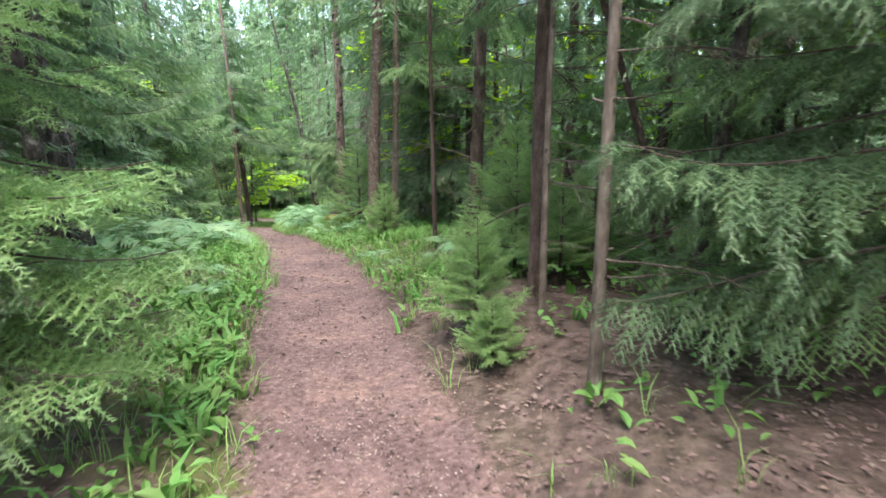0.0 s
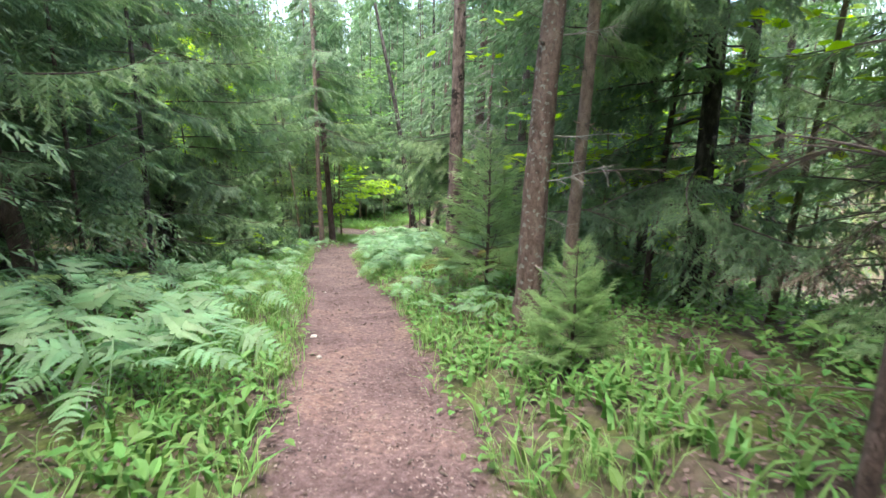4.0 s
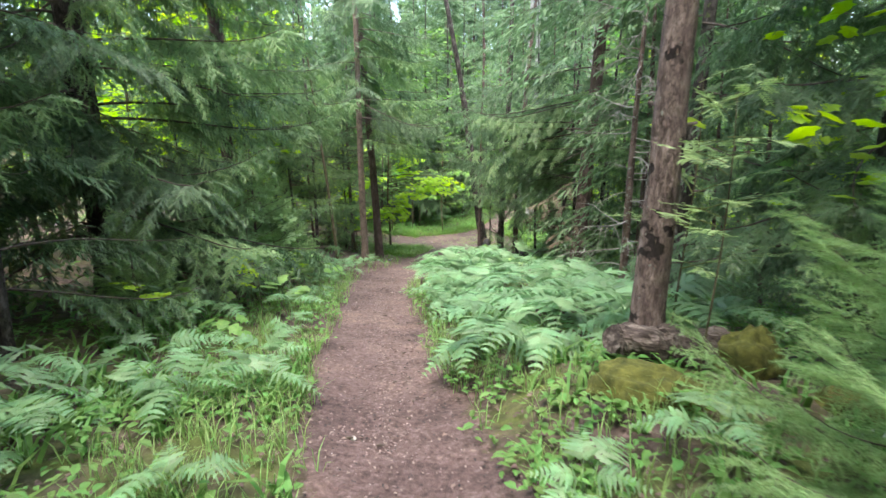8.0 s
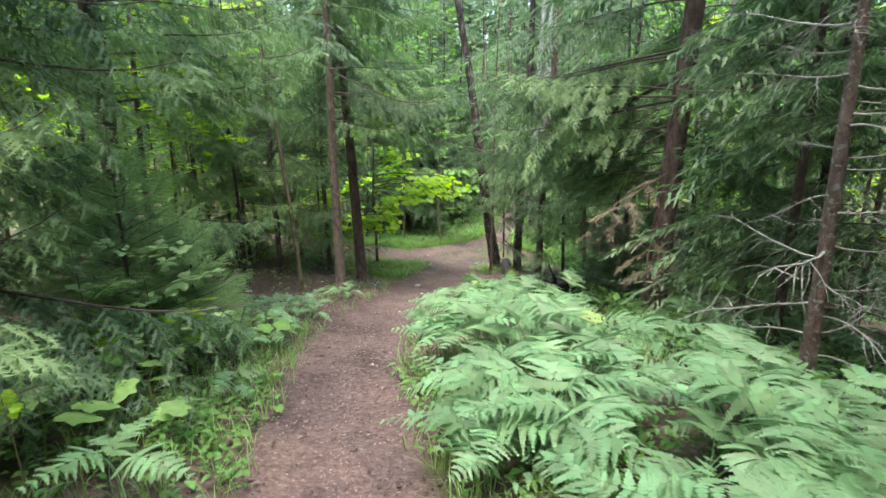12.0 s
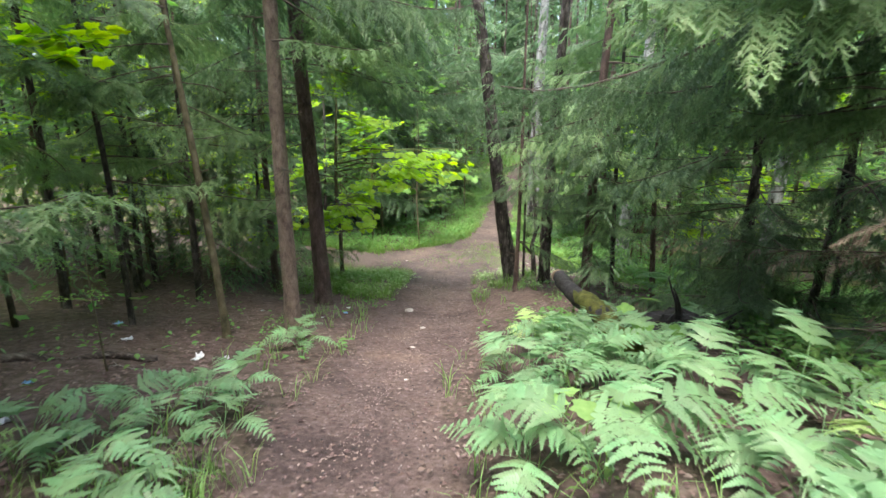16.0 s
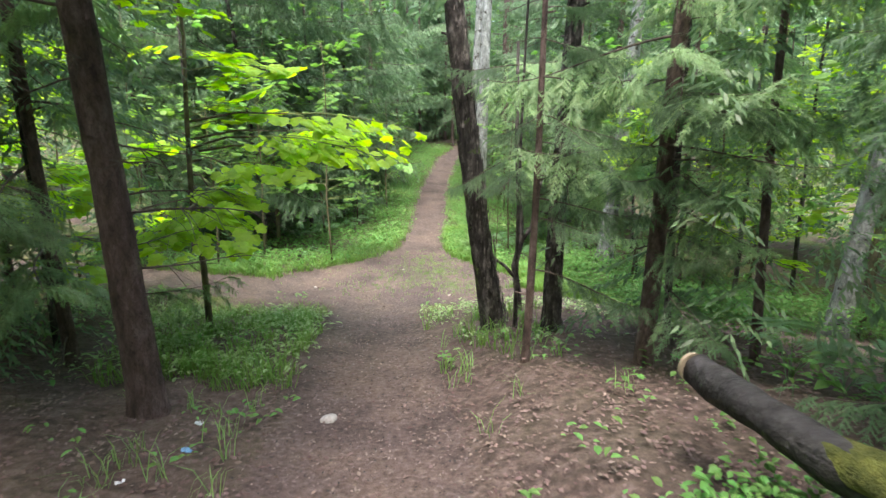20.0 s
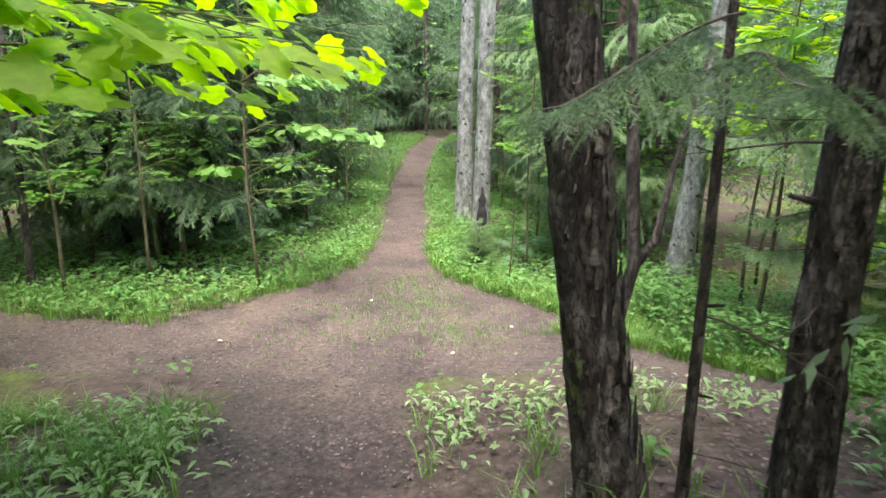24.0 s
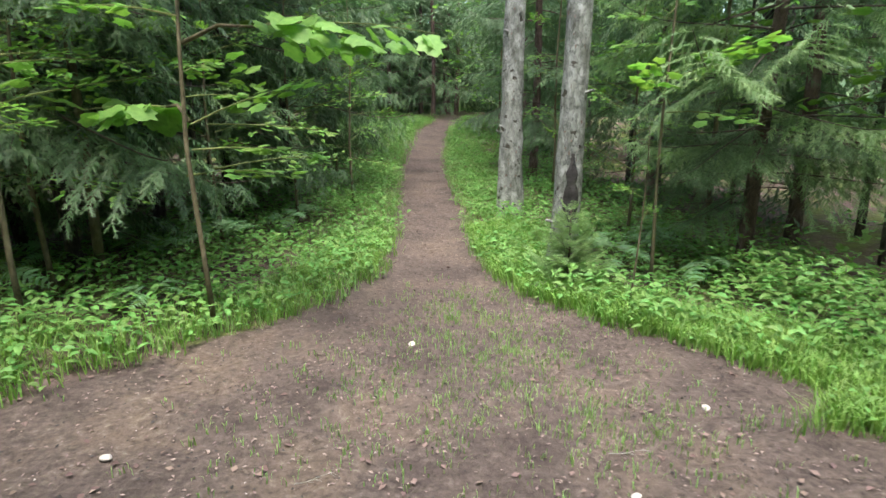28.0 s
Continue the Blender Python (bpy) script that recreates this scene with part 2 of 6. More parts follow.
def soil_material():
    """Forest floor: needle litter, moss and herbs off the path; trodden reddish earth where the worn mask is set."""
    m = bpy.data.materials.new("forest_soil")
    m.use_nodes = True
    n, l = m.node_tree.nodes, m.node_tree.links
    b = n["Principled BSDF"]
    tc = n.new("ShaderNodeTexCoord")

    def noise_ramp(scale, stops, detail=8):
        t = n.new("ShaderNodeTexNoise")
        t.inputs["Scale"].default_value, t.inputs["Detail"].default_value, t.inputs["Roughness"].default_value = scale, detail, 0.7
        l.new(tc.outputs["Object"], t.inputs["Vector"])
        r = n.new("ShaderNodeValToRGB")
        while len(r.color_ramp.elements) < len(stops):
            r.color_ramp.elements.new(0.5)
        for e, (p, c) in zip(r.color_ramp.elements, stops):
            e.position, e.color = p, (*c, 1)
        l.new(t.outputs["Fac"], r.inputs[0])
        return t, r.outputs[0]

    def mix(f, a, bb):
        x = n.new("ShaderNodeMix")
        x.data_type = "RGBA"
        l.new(f, x.inputs["Factor"])
        l.new(a, x.inputs["A"])
        l.new(bb, x.inputs["B"])
        return x.outputs["Result"]

    _, floor = noise_ramp(9, [(0.3, (0.036, 0.026, 0.022)), (0.5, (0.092, 0.066, 0.058)), (0.7, (0.170, 0.127, 0.112))])
    _, green = noise_ramp(14, [(0.3, (0.045, 0.065, 0.018)), (0.7, (0.13, 0.16, 0.045))])
    _, patch = noise_ramp(1.1, [(0.42, (0, 0, 0)), (0.62, (1, 1, 1))], 4)
    lit = n.new("ShaderNodeAttribute")
    lit.attribute_name = "mossy"
    pm = n.new("ShaderNodeMix")
    pm.data_type, pm.blend_type = "RGBA", "MULTIPLY"
    pm.inputs["Factor"].default_value = 1.0
    l.new(patch, pm.inputs["A"])
    l.new(lit.outputs["Fac"], pm.inputs["B"])
    off = mix(pm.outputs["Result"], floor, green)
    ta, earth = noise_ramp(22, [(0.28, (0.052, 0.038, 0.038)), (0.44, (0.135, 0.097, 0.096)), (0.58, (0.195, 0.144, 0.142)), (0.74, (0.34, 0.28, 0.27))], 10)
    _, big = noise_ramp(1.2, [(0.34, (0.56, 0.53, 0.55)), (0.5, (0.92, 0.89, 0.90)), (0.66, (1.25, 1.18, 1.08))], 6)
    mul = n.new("ShaderNodeMix")
    mul.data_type, mul.blend_type = "RGBA", "MULTIPLY"
    mul.inputs["Factor"].default_value = 1.0
    l.new(earth, mul.inputs["A"])
    l.new(big, mul.inputs["B"])
    hue = n.new("ShaderNodeAttribute")
    hue.attribute_name = "russet"
    rus = n.new("ShaderNodeMix")
    rus.data_type = "RGBA"
    rus.inputs["A"].default_value, rus.inputs["B"].default_value = (0.575, 0.64, 0.57, 1), (1.00, 0.95, 0.92, 1)
    l.new(hue.outputs["Fac"], rus.inputs["Factor"])
    mul2 = n.new("ShaderNodeMix")
    mul2.data_type, mul2.blend_type = "RGBA", "MULTIPLY"
    mul2.inputs["Factor"].default_value = 1.0
    l.new(mul.outputs["Result"], mul2.inputs["A"])
    l.new(rus.outputs["Result"], mul2.inputs["B"])
    at = n.new("ShaderNodeAttribute")
    at.attribute_name = "worn"
    ne = n.new("ShaderNodeTexNoise")
    ne.inputs["Scale"].default_value, ne.inputs["Detail"].default_value = 18, 5
    l.new(tc.outputs["Object"], ne.inputs["Vector"])
    ad = n.new("ShaderNodeMath")
    l.new(at.outputs["Fac"], ad.inputs[0])
    l.new(ne.outputs["Fac"], ad.inputs[1])
    mr = n.new("ShaderNodeMapRange")
    mr.inputs["From Min"].default_value, mr.inputs["From Max"].default_value = 0.85, 1.15
    l.new(ad.outputs[0], mr.inputs["Value"])
    l.new(mix(mr.outputs[0], off, mul2.outputs["Result"]), b.inputs["Base Color"])
    b.inputs["Roughness"].default_value = 0.9
    b.inputs["Specular IOR Level"].default_value = 0.2
    bp = n.new("ShaderNodeBump")
    bp.inputs["Strength"].default_value, bp.inputs["Distance"].default_value = 0.9, 0.03
    l.new(ta.outputs["Fac"], bp.inputs["Height"])
    l.new(bp.outputs[0], b.inputs["Normal"])
    return m


SOIL = soil_material()

# ---- terrain ----
PROFILE = np.array([(-60, 1.5), (-3, 0.12), (0, 0.0), (5.4, -0.28), (9, -0.72), (11.5, -1.08), (13, -1.31), (15.8, -1.8), (20.75, -2.62), (25.4, -3.5), (27.4, -3.8), (29.5, -4.12), (32, -4.2), (36, -4.2), (41.5, -3.9), (47.5, -3.05), (52, -2.7), (58, -2.6), (90, -2.2)])
LINE = np.array([(-30, 3.5), (0, 0.2), (2.1, -0.3), (3.1, -0.6), (4.1, -0.94), (6.3, -1.43), (7.5, -1.8), (8.8, -2.3), (12, -3.5), (13.9, -4.45), (15.6, -5.12), (17, -5.7), (19.3, -6.6), (21, -7.0), (23, -7.1), (25, -7.3), (27.5, -7.55), (29, -7.75), (31, -7.5), (34, -7.15), (36.3, -7.0), (41.6, -6.87), (44.3, -6.56), (47, -6.2), (52, -4.8), (60, -1.5), (90, 10)])
HALF = np.array([(-30, 0.5), (2, 0.52), (22, 0.5), (24, 0.62), (27, 0.64), (29, 0.6), (29.7, 0.62), (30, 1.2), (31.1, 2.3), (31.6, 2.0), (32.2, 1.5), (32.6, 1.15), (33, 0.85), (33.5, 0.66), (34, 0.47), (90, 0.43)])


def path_x(y):
    return np.interp(y, LINE[:, 0], LINE[:, 1])


def road_y(x):
    return np.interp(x, [-90, -20, -10, -6, -5.4, -5, -4.3, -3.4, -2, 3, 60], [44, 32.2, 30.72, 30.3, 30.1, 29.75, 29.0, 28.2, 27.3, 25.2, 10])


def edge(x, y):
    """Metres from the edge of the trodden way: negative on it."""
    slope = (path_x(y + 0.3) - path_x(y - 0.3)) / 0.6
    a = np.abs(x - path_x(y)) / np.sqrt(1 + slope**2) - np.interp(y, HALF[:, 0], HALF[:, 1])
    return np.minimum(a, np.abs(y - road_y(x)) - 0.62)


def smooth(a, b, v):
    t = np.clip((v - a) / (b - a), 0, 1)
    return t * t * (3 - 2 * t)


def ground_z(x, y):
    z = 0.25 * (np.interp(y - 0.8, PROFILE[:, 0], PROFILE[:, 1]) + np.interp(y + 0.8, PROFILE[:, 0], PROFILE[:, 1])) + 0.5 * np.interp(y, PROFILE[:, 0], PROFILE[:, 1])
    side = x - path_x(y)
    right = smooth(0.5, 1.6, side) * 0.25 * (1 - smooth(27, 31, y)) - np.clip(side - 2.8, 0, 9) * 0.10 * smooth(10, 14, y) * (1 - smooth(27, 33, y))
    left = np.clip(-side - 1.5, 0, 12) * 0.03
    bumps = 0.05 * np.sin(x * 1.7 + y * 0.6) * np.sin(y * 1.3 - x * 0.4) + 0.025 * np.sin(x * 4.1 + 1.0) * np.sin(y * 3.7)
    e = edge(x, y)
    mound = 0.24 * np.exp(-((x + 2.2) ** 2 + (y - 14.1) ** 2) / 0.8)
    return z + right + left + mound + bumps * smooth(0.0, 0.8, e) - 0.035 * (1 - smooth(-0.35, 0.1, e))


def gz(x, y):
    return float(ground_z(np.float64(x), np.float64(y)))


def mesh(name, verts, faces, mat, soft=False):
    me = bpy.data.meshes.new(name)
    me.from_pydata([tuple(v) for v in verts], [], faces)
    me.materials.append(mat)
    if soft:
        me.polygons.foreach_set("use_smooth", [True] * len(me.polygons))
    me.update()
    return me


def part(name, data, parent, m=None, label=""):
    ob = new(name, data)
    ob.parent = parent
    if m is not None:
        ob.matrix_basis = m
    if label:
        ob["label"] = label
    return ob


def thing(name, x, y, z, label, category, group="", kind="", m=None):
    ob = new(name)
    ob.empty_display_size = 0.1
    ob.matrix_basis = m if m is not None else Matrix.Translation((x, y, z))
    return tagged(ob, label, category, group, kind)


def build_ground():
    def lines(a, b, step, far, n):
        grow = [far * (i / n) ** 2.2 for i in range(1, n + 1)]
        return np.array([a - g for g in reversed(grow)] + list(np.arange(a, b, step)) + [b + g for g in grow])
    xs, ys = lines(-12.5, 3.0, 0.11, 300, 34), lines(-1.0, 48.0, 0.13, 300, 34)
    gx, gy = np.meshgrid(xs, ys)
    g = ground_z(gx, gy)
    far = smooth(60, 200, np.hypot(gx + 4, gy - 22))
    g = g * (1 - far) - 3.0 * far
    e = edge(gx, gy)
    near = e < 0.2
    g = g + near * 0.008 * np.random.randn(*g.shape) * (gx > -12.5) * (gx < 3)
    v = np.stack([gx.ravel(), gy.ravel(), g.ravel()], 1)
    nx = len(xs)
    i = np.arange(len(ys) - 1)[:, None] * nx + np.arange(nx - 1)[None]
    f = np.stack([i, i + 1, i + nx + 1, i + nx], -1).reshape(-1, 4)
    me = mesh("ground", v, f.tolist(), SOIL, True)
    at = me.attributes.new("worn", "FLOAT", "POINT")
    at.data.foreach_set("value", (1 - smooth(-0.22, 0.34, e)).ravel().astype(np.float32))
    am = me.attributes.new("mossy", "FLOAT", "POINT")
    am.data.foreach_set("value", (1 - 0.9 * smooth(16, 19, gy) * (1 - smooth(27.5, 30, gy)) - 0.9 * (1 - smooth(4.5, 6.5, gy)) * (gx > path_x(gy))).ravel().astype(np.float32))
    ar = me.attributes.new("russet", "FLOAT", "POINT")
    ar.data.foreach_set("value", (1 - 0.62 * smooth(6, 20, gy) - 0.38 * smooth(24, 30, gy)).ravel().astype(np.float32))
    tagged(new("ground", me), "brown forest floor crossed by trodden reddish-brown earth paths", "ground", kind="structure")


build_ground()

# ---- plant pieces ----


def unit(v):
    return v / max(1e-9, math.sqrt(float(v @ v)))


def vec(x, y, z):
    return np.array((x, y, z), float)


def tube(verts, faces, pts, radii, sides=6, rough=0.0, rnd=R, cap=True):
    """A tube through pts, with an uneven skin."""
    base = len(verts)
    n = len(pts)
    up = vec(0.13, 0.21, 0.97)
    for i in range(n):
        d = unit(pts[min(i + 1, n - 1)] - pts[max(i - 1, 0)])
        a = np.cross(d, up)
        if float(a @ a) < 1e-3:
            a = np.cross(d, vec(1, 0.2, 0))
        a = unit(a)
        b = np.cross(d, a)
        for k in range(sides):
            w = 2 * math.pi * k / sides
            r = radii[i] * (1 + rough * rnd.uniform(-1, 1))
            verts.append(pts[i] + (a * math.cos(w) + b * math.sin(w)) * r)
    for i in range(n - 1):
        for k in range(sides):
            p, q = base + i * sides + k, base + i * sides + (k + 1) % sides
            faces.append((p, q, q + sides, p + sides))
    if cap:
        faces.append(tuple(range(base + (n - 1) * sides, base + n * sides)))
        faces.append(tuple(reversed(range(base, base + sides))))


def twiglet(v, f, p, d, length, rnd, lod):
    """A needled shoot: single needles close by, feathered slips further off."""
    d = unit(d)
    side = unit(np.cross(d, vec(0.3, 0.2, 1)))
    up = np.cross(side, d)
    if lod > 0:
        # a flat finger of needles, widest before its middle
        b = len(v)
        across = unit(side + up * rnd.uniform(-0.7, 0.7))
        w = across * (0.0052 if lod == 1 else 0.0150)
        v.extend((p, p + d * length * 0.3 + w, p + d * length * 1.1 - vec(0, 0, 0.06 * length), p + d * length * 0.3 - w))
        f.append((b, b + 1, b + 2))
        f.append((b, b + 2, b + 3))
        if lod == 1:
            m = max(2, int(length / 0.0125))
            for i in range(m):
                for sg in (-1, 1):
                    q = p + d * length * (i + rnd.uniform(0.1, 0.9)) / m
                    o = across * sg + up * rnd.uniform(-0.5, 0.5) + d * rnd.uniform(0.7, 1.2)
                    b = len(v)
                    v.extend((q - d * 0.0042, q + d * 0.0042, q + o * rnd.uniform(0.012, 0.018)))
                    f.append((b, b + 1, b + 2))
        return
    count, nl, nw = max(4, int(length / 0.0054)), 0.018, 0.0034
    for i in range(count):
        s = (i + rnd.random()) / count
        w = rnd.uniform(0, 2 * math.pi)
        o = side * math.cos(w) + up * math.sin(w)
        n = unit(d * 0.75 + o)
        q = p + d * length * s
        t = d * nw
        b = len(v)
        v.extend((q - t, q + t, q + n * nl))
        f.append((b, b + 1, b + 2))
    b = len(v)
    v.extend((p - side * 0.0042, p + side * 0.0042, p + d * length * 1.05))
    f.append((b, b + 1, b + 2))


def bough(name, length, seed, lod, droop=0.35, hang=0.6, mat=NEEDLE, dense=1.0):
    """A spruce bough along +x: a sagging axis, side shoots in a flat fan, and shoots that hang from them."""
    rnd = random.Random(seed)
    wv, wf, v, f = [], [], [], []
    lift = rnd.uniform(0.0, 0.12)
    def axis(s):
        return vec(s * length, 0.05 * length * math.sin(s * 4 + seed), length * (lift * s - droop * s**1.7 + 0.16 * s**5))
    n = 9
    tube(wv, wf, [axis(i / n) for i in range(n + 1)], [length * (0.0065 * (1 - i / n) + 0.0014) for i in range(n + 1)], 5, 0.1, rnd)
    step = {0: 0.065, 1: 0.075, 2: 0.10}[lod] / dense
    s = 0.10 if dense > 2 else 0.22
    k = 0
    while s < 1.0:
        p = axis(s)
        ahead = unit(axis(min(1, s + 0.02)) - axis(s - 0.02))
        sgn = 1 if k % 2 else -1
        sl = length * (0.10 + 0.42 * (1 - s) ** 0.8 * min(1, s * 2.6)) * rnd.uniform(0.6, 1.15)
        out = unit(ahead * rnd.uniform(0.5, 0.9) + vec(0, sgn, 0) * 0.9 + vec(0, 0, rnd.uniform(-0.35, 0.05)))
        m = max(2, int(sl / (0.036, 0.034, 0.05)[lod]))
        last = p
        for j in range(1, m + 1):
            a = j / m
            q = p + out * sl * a - vec(0, 0, 1) * hang * 0.45 * sl * a * a
            if lod < 2:
                b = len(wv)
                r = 0.0028 * (1 - 0.6 * a)
                wv.extend((last - vec(0, 0, r), last + vec(0, 0, r), q))
                wf.append((b, b + 1, b + 2))
            d2 = unit(q - last)
            twiglet(v, f, last, d2, sl / m * 1.2, rnd, lod)
            for sg in (-1, 1):
                # side fingers like the barbs of a feather
                if rnd.random() < 0.92:
                    lat = np.cross(d2, vec(0, 0, 1)) * sg
                    tw = unit(d2 * 0.75 + lat * 0.75 + vec(0, 0, -hang * rnd.uniform(0.0, 0.6)))
                    twiglet(v, f, q, tw, rnd.uniform(0.055, 0.115) * (1.1 - 0.35 * a) * (1.2 if lod == 2 else 1), rnd, lod)
            if hang > 0.4 and rnd.random() < 0.55:
                twiglet(v, f, q, vec(rnd.uniform(-0.2, 0.6), rnd.uniform(-0.5, 0.5), -1), rnd.uniform(0.05, 0.11), rnd, lod)
            last = q
        s += step / max(0.6, length) * rnd.uniform(0.7, 1.3)
        k += 1
    nw = len(wv)
    me = bpy.data.meshes.new(name)
    me.from_pydata([tuple(p) for p in wv + v], [], wf + [tuple(i + nw for i in t) for t in f])
    me.materials.append(TWIG)
    me.materials.append(mat)
    me.polygons.foreach_set("material_index", [0] * len(wf) + [1] * len(f))
    me.update()
    return me


def dead_branch(name, seed, length=1.0, mat=TWIG, twigs=7, curl=0.3):
    rnd = random.Random(seed)
    v, f = [], []
    pts = [vec(0, 0, 0)]
    d = vec(1, 0, rnd.uniform(-0.1, 0.25))
    for i in range(7):
        d = unit(d + vec(0, rnd.uniform(-curl, curl) * 0.5, rnd.uniform(-curl, curl * 0.6) * 0.6))
        pts.append(pts[-1] + d * length / 7)
    tube(v, f, pts, [0.011 * (1 - i / 8.5) * (0.5 + length * 0.5) for i in range(8)], 5, 0.15, rnd)
    for j in range(twigs):
        i = rnd.randrange(2, 7)
        t = [pts[i]]
        e = unit(vec(rnd.uniform(0.2, 1), rnd.uniform(-1, 1), rnd.uniform(-0.7, 0.5)))
        for k in range(4):
            e = unit(e + vec(rnd.uniform(-curl, curl), rnd.uniform(-curl, curl), rnd.uniform(-curl, curl * 0.4)))
            t.append(t[-1] + e * length * rnd.uniform(0.05, 0.11))
        tube(v, f, t, [0.0048, 0.004, 0.003, 0.002, 0.0012], 3, 0, rnd, False)
    return mesh(name, v, f, mat)


BOUGH = {}
for lod in (0, 1, 2):
    BOUGH[lod] = [bough("bough", 1.5, 11 + lod * 10 + i, lod, 0.14 + 0.09 * i, 0.85, NEEDLE, (1.5, 1.3, 1.3)[lod]) for i in range(4)]
BOUGH_LONG = [bough("bough", 2.6, 41 + i, 0, 0.10, 1.0, NEEDLE, 1.5) for i in range(2)]
BOUGH_SMALL = [bough("bough", 0.55, 51 + i, 0, 0.06, 0.2, NEEDLE_YOUNG, 2.6) for i in range(3)]
BOUGH_YOUNG = [bough("bough", 1.0, 61 + i, 0, 0.10, 0.35, NEEDLE_YOUNG, 1.9) for i in range(3)]
BOUGH_DRY = [bough("dry_bough", 1.2, 71 + i, 1, 0.35, 0.5, NEEDLE_DRY, 0.5) for i in range(2)]
# boughs in the lighter needle green that stands in for gap light
BOUGH_LIT = [bough("bough", 1.5, 141 + i, 1, 0.12 + 0.09 * i, 0.8, NEEDLE_LIT, 1.3) for i in range(3)]
DEAD = [dead_branch("dead_branch", 81 + i, 1.0) for i in range(4)]
DEAD_GREY = [dead_branch("dead_branch", 91 + i, 1.0, TWIG_GREY, 12, 0.5) for i in range(3)]


def trunk_mesh(name, dia, height, lean, mat, seed, sides=14, bend=0.05, flare=1.5, knots=6, fine=False, furrows=0.0):
    """A tapered, uneven trunk with root flare and branch knots; lean: metres sideways per metre of height."""
    rnd = random.Random(seed)
    v, f = [], []
    n = 150 if furrows else 60 if fine else 16
    sides = 48 if furrows else 26 if fine else sides
    pts, rad = [], []
    ph = rnd.uniform(0, 6)
    for i in range(n + 1):
        s = (i / n) ** 1.6
        h = s * height
        pts.append(vec(lean[0] * h + bend * math.sin(h * 0.7 + ph), lean[1] * h + bend * math.cos(h * 0.6 + ph), h - 0.15))
        r = dia / 2 * (1 - 0.92 * s) * (1 + (flare - 1) * math.exp(-h / (dia * 1.1)))
        rad.append(max(r, 0.012))
    off = pts[0].copy()
    pts = [p - vec(off[0], off[1], 0) for p in pts]
    tube(v, f, pts, rad, sides, 0.02 if fine else 0.06, rnd)
    if fine:
        for i in range(len(v)):
            p = v[i]
            c = pts[min(n, i // sides)]
            o = p - c
            k = 1 + 0.10 * noise.noise(Vector((p[0] * 9, p[1] * 9, p[2] * 3.5 + seed))) + 0.07 * noise.noise(Vector((p[0] * 26, p[1] * 26, p[2] * 11)))
            if furrows:
                # upright plates of bark parted by deep cracks
                u = unit(vec(o[0], o[1], 0)) * 3.4
                g = noise.noise(Vector((u[0], u[1], p[2] * 1.3 + seed))) + 0.6 * noise.noise(Vector((u[0] * 2.3, u[1] * 2.3, p[2] * 5.0 + seed)))
                k += furrows * (min(0.32, abs(g)) * 3.1 - 0.6)
            v[i] = c + o * k
    for k in range(knots):
        h = rnd.uniform(0.4, min(4.5, height * 0.7))
        s = h / height
        c = vec(lean[0] * h + bend * math.sin(h * 0.7 + ph) - off[0], lean[1] * h + bend * math.cos(h * 0.6 + ph) - off[1], h)
        w = rnd.uniform(0, 6.28)
        o = vec(math.cos(w), math.sin(w), 0.25)
        r = dia / 2 * (1 - 0.92 * s)
        tube(v, f, [c + o * r * 0.6, c + o * (r + rnd.uniform(0.03, 0.10))], [dia * 0.07 + 0.004, dia * 0.03 + 0.003], 5, 0.2, rnd)
    def at(h):
        return vec(lean[0] * h + bend * math.sin(h * 0.7 + ph) - off[0], lean[1] * h + bend * math.cos(h * 0.6 + ph) - off[1], h)
    return mesh(name, v, f, mat, True), at


def crown_mesh(name, seed, low, high, radius, count, wide=0.035, fingers=4, short=0.10):
    """The crown far overhead: hanging fans of shoots, joined."""
    rnd = random.Random(seed)
    v, f = [], []
    for i in range(count):
        s = rnd.random()
        h = low + (high - low) * s
        w = rnd.uniform(0, 6.283)
        r = radius * (1 - s) ** 0.7 * rnd.uniform(0.5, 1.05) + 0.2
        o = vec(math.cos(w), math.sin(w), 0)
        lat = vec(-math.sin(w), math.cos(w), 0)
        for k in range(8):
            a = 0.25 + 0.75 * (k + 1) / 8
            p = o * r * a + vec(0, 0, h - 0.35 * r * a * a)
            for sg in (-1, 1):
                d = unit(o * 0.6 + lat * sg * rnd.uniform(0.4, 1) + vec(0, 0, -rnd.uniform(0.05, 0.5)))
                reach = r * rnd.uniform(0.14, 0.30)
                for j in range(fingers):
                    # fingers along a side shoot, tips hanging
                    e = unit(d + o * rnd.uniform(-0.5, 0.8) + vec(0, 0, -rnd.uniform(0.0, 0.9)))
                    q = p + d * reach * j / (fingers - 1)
                    w = unit(np.cross(e, vec(0.1, 0.2, 1)) + vec(0, 0, rnd.uniform(-0.6, 0.6))) * wide
                    ln = rnd.uniform(short, short * 1.9)
                    b = len(v)
                    v.extend((q, q + e * ln * 0.35 + w, q + e * ln, q + e * ln * 0.35 - w))
                    f.append((b, b + 1, b + 2, b + 3))
    return mesh(name, v, f, NEEDLE)


CROWN = [crown_mesh("crown", 101 + i, 4.0, 14 + i, 2.0 + 0.2 * i, 72, 0.022, 5) for i in range(3)]
CROWN_LOW = [crown_mesh("crown", 111 + i, 0.7 + i * 0.6, 13 + i, 2.6, 170, 0.034, 4, 0.12) for i in range(3)]
CROWN_BUSH = [crown_mesh("crown", 121 + i, 0.25 + 0.2 * i, 6.5 + i, 1.5 + 0.15 * i, 110, 0.014, 6, 0.07) for i in range(3)]


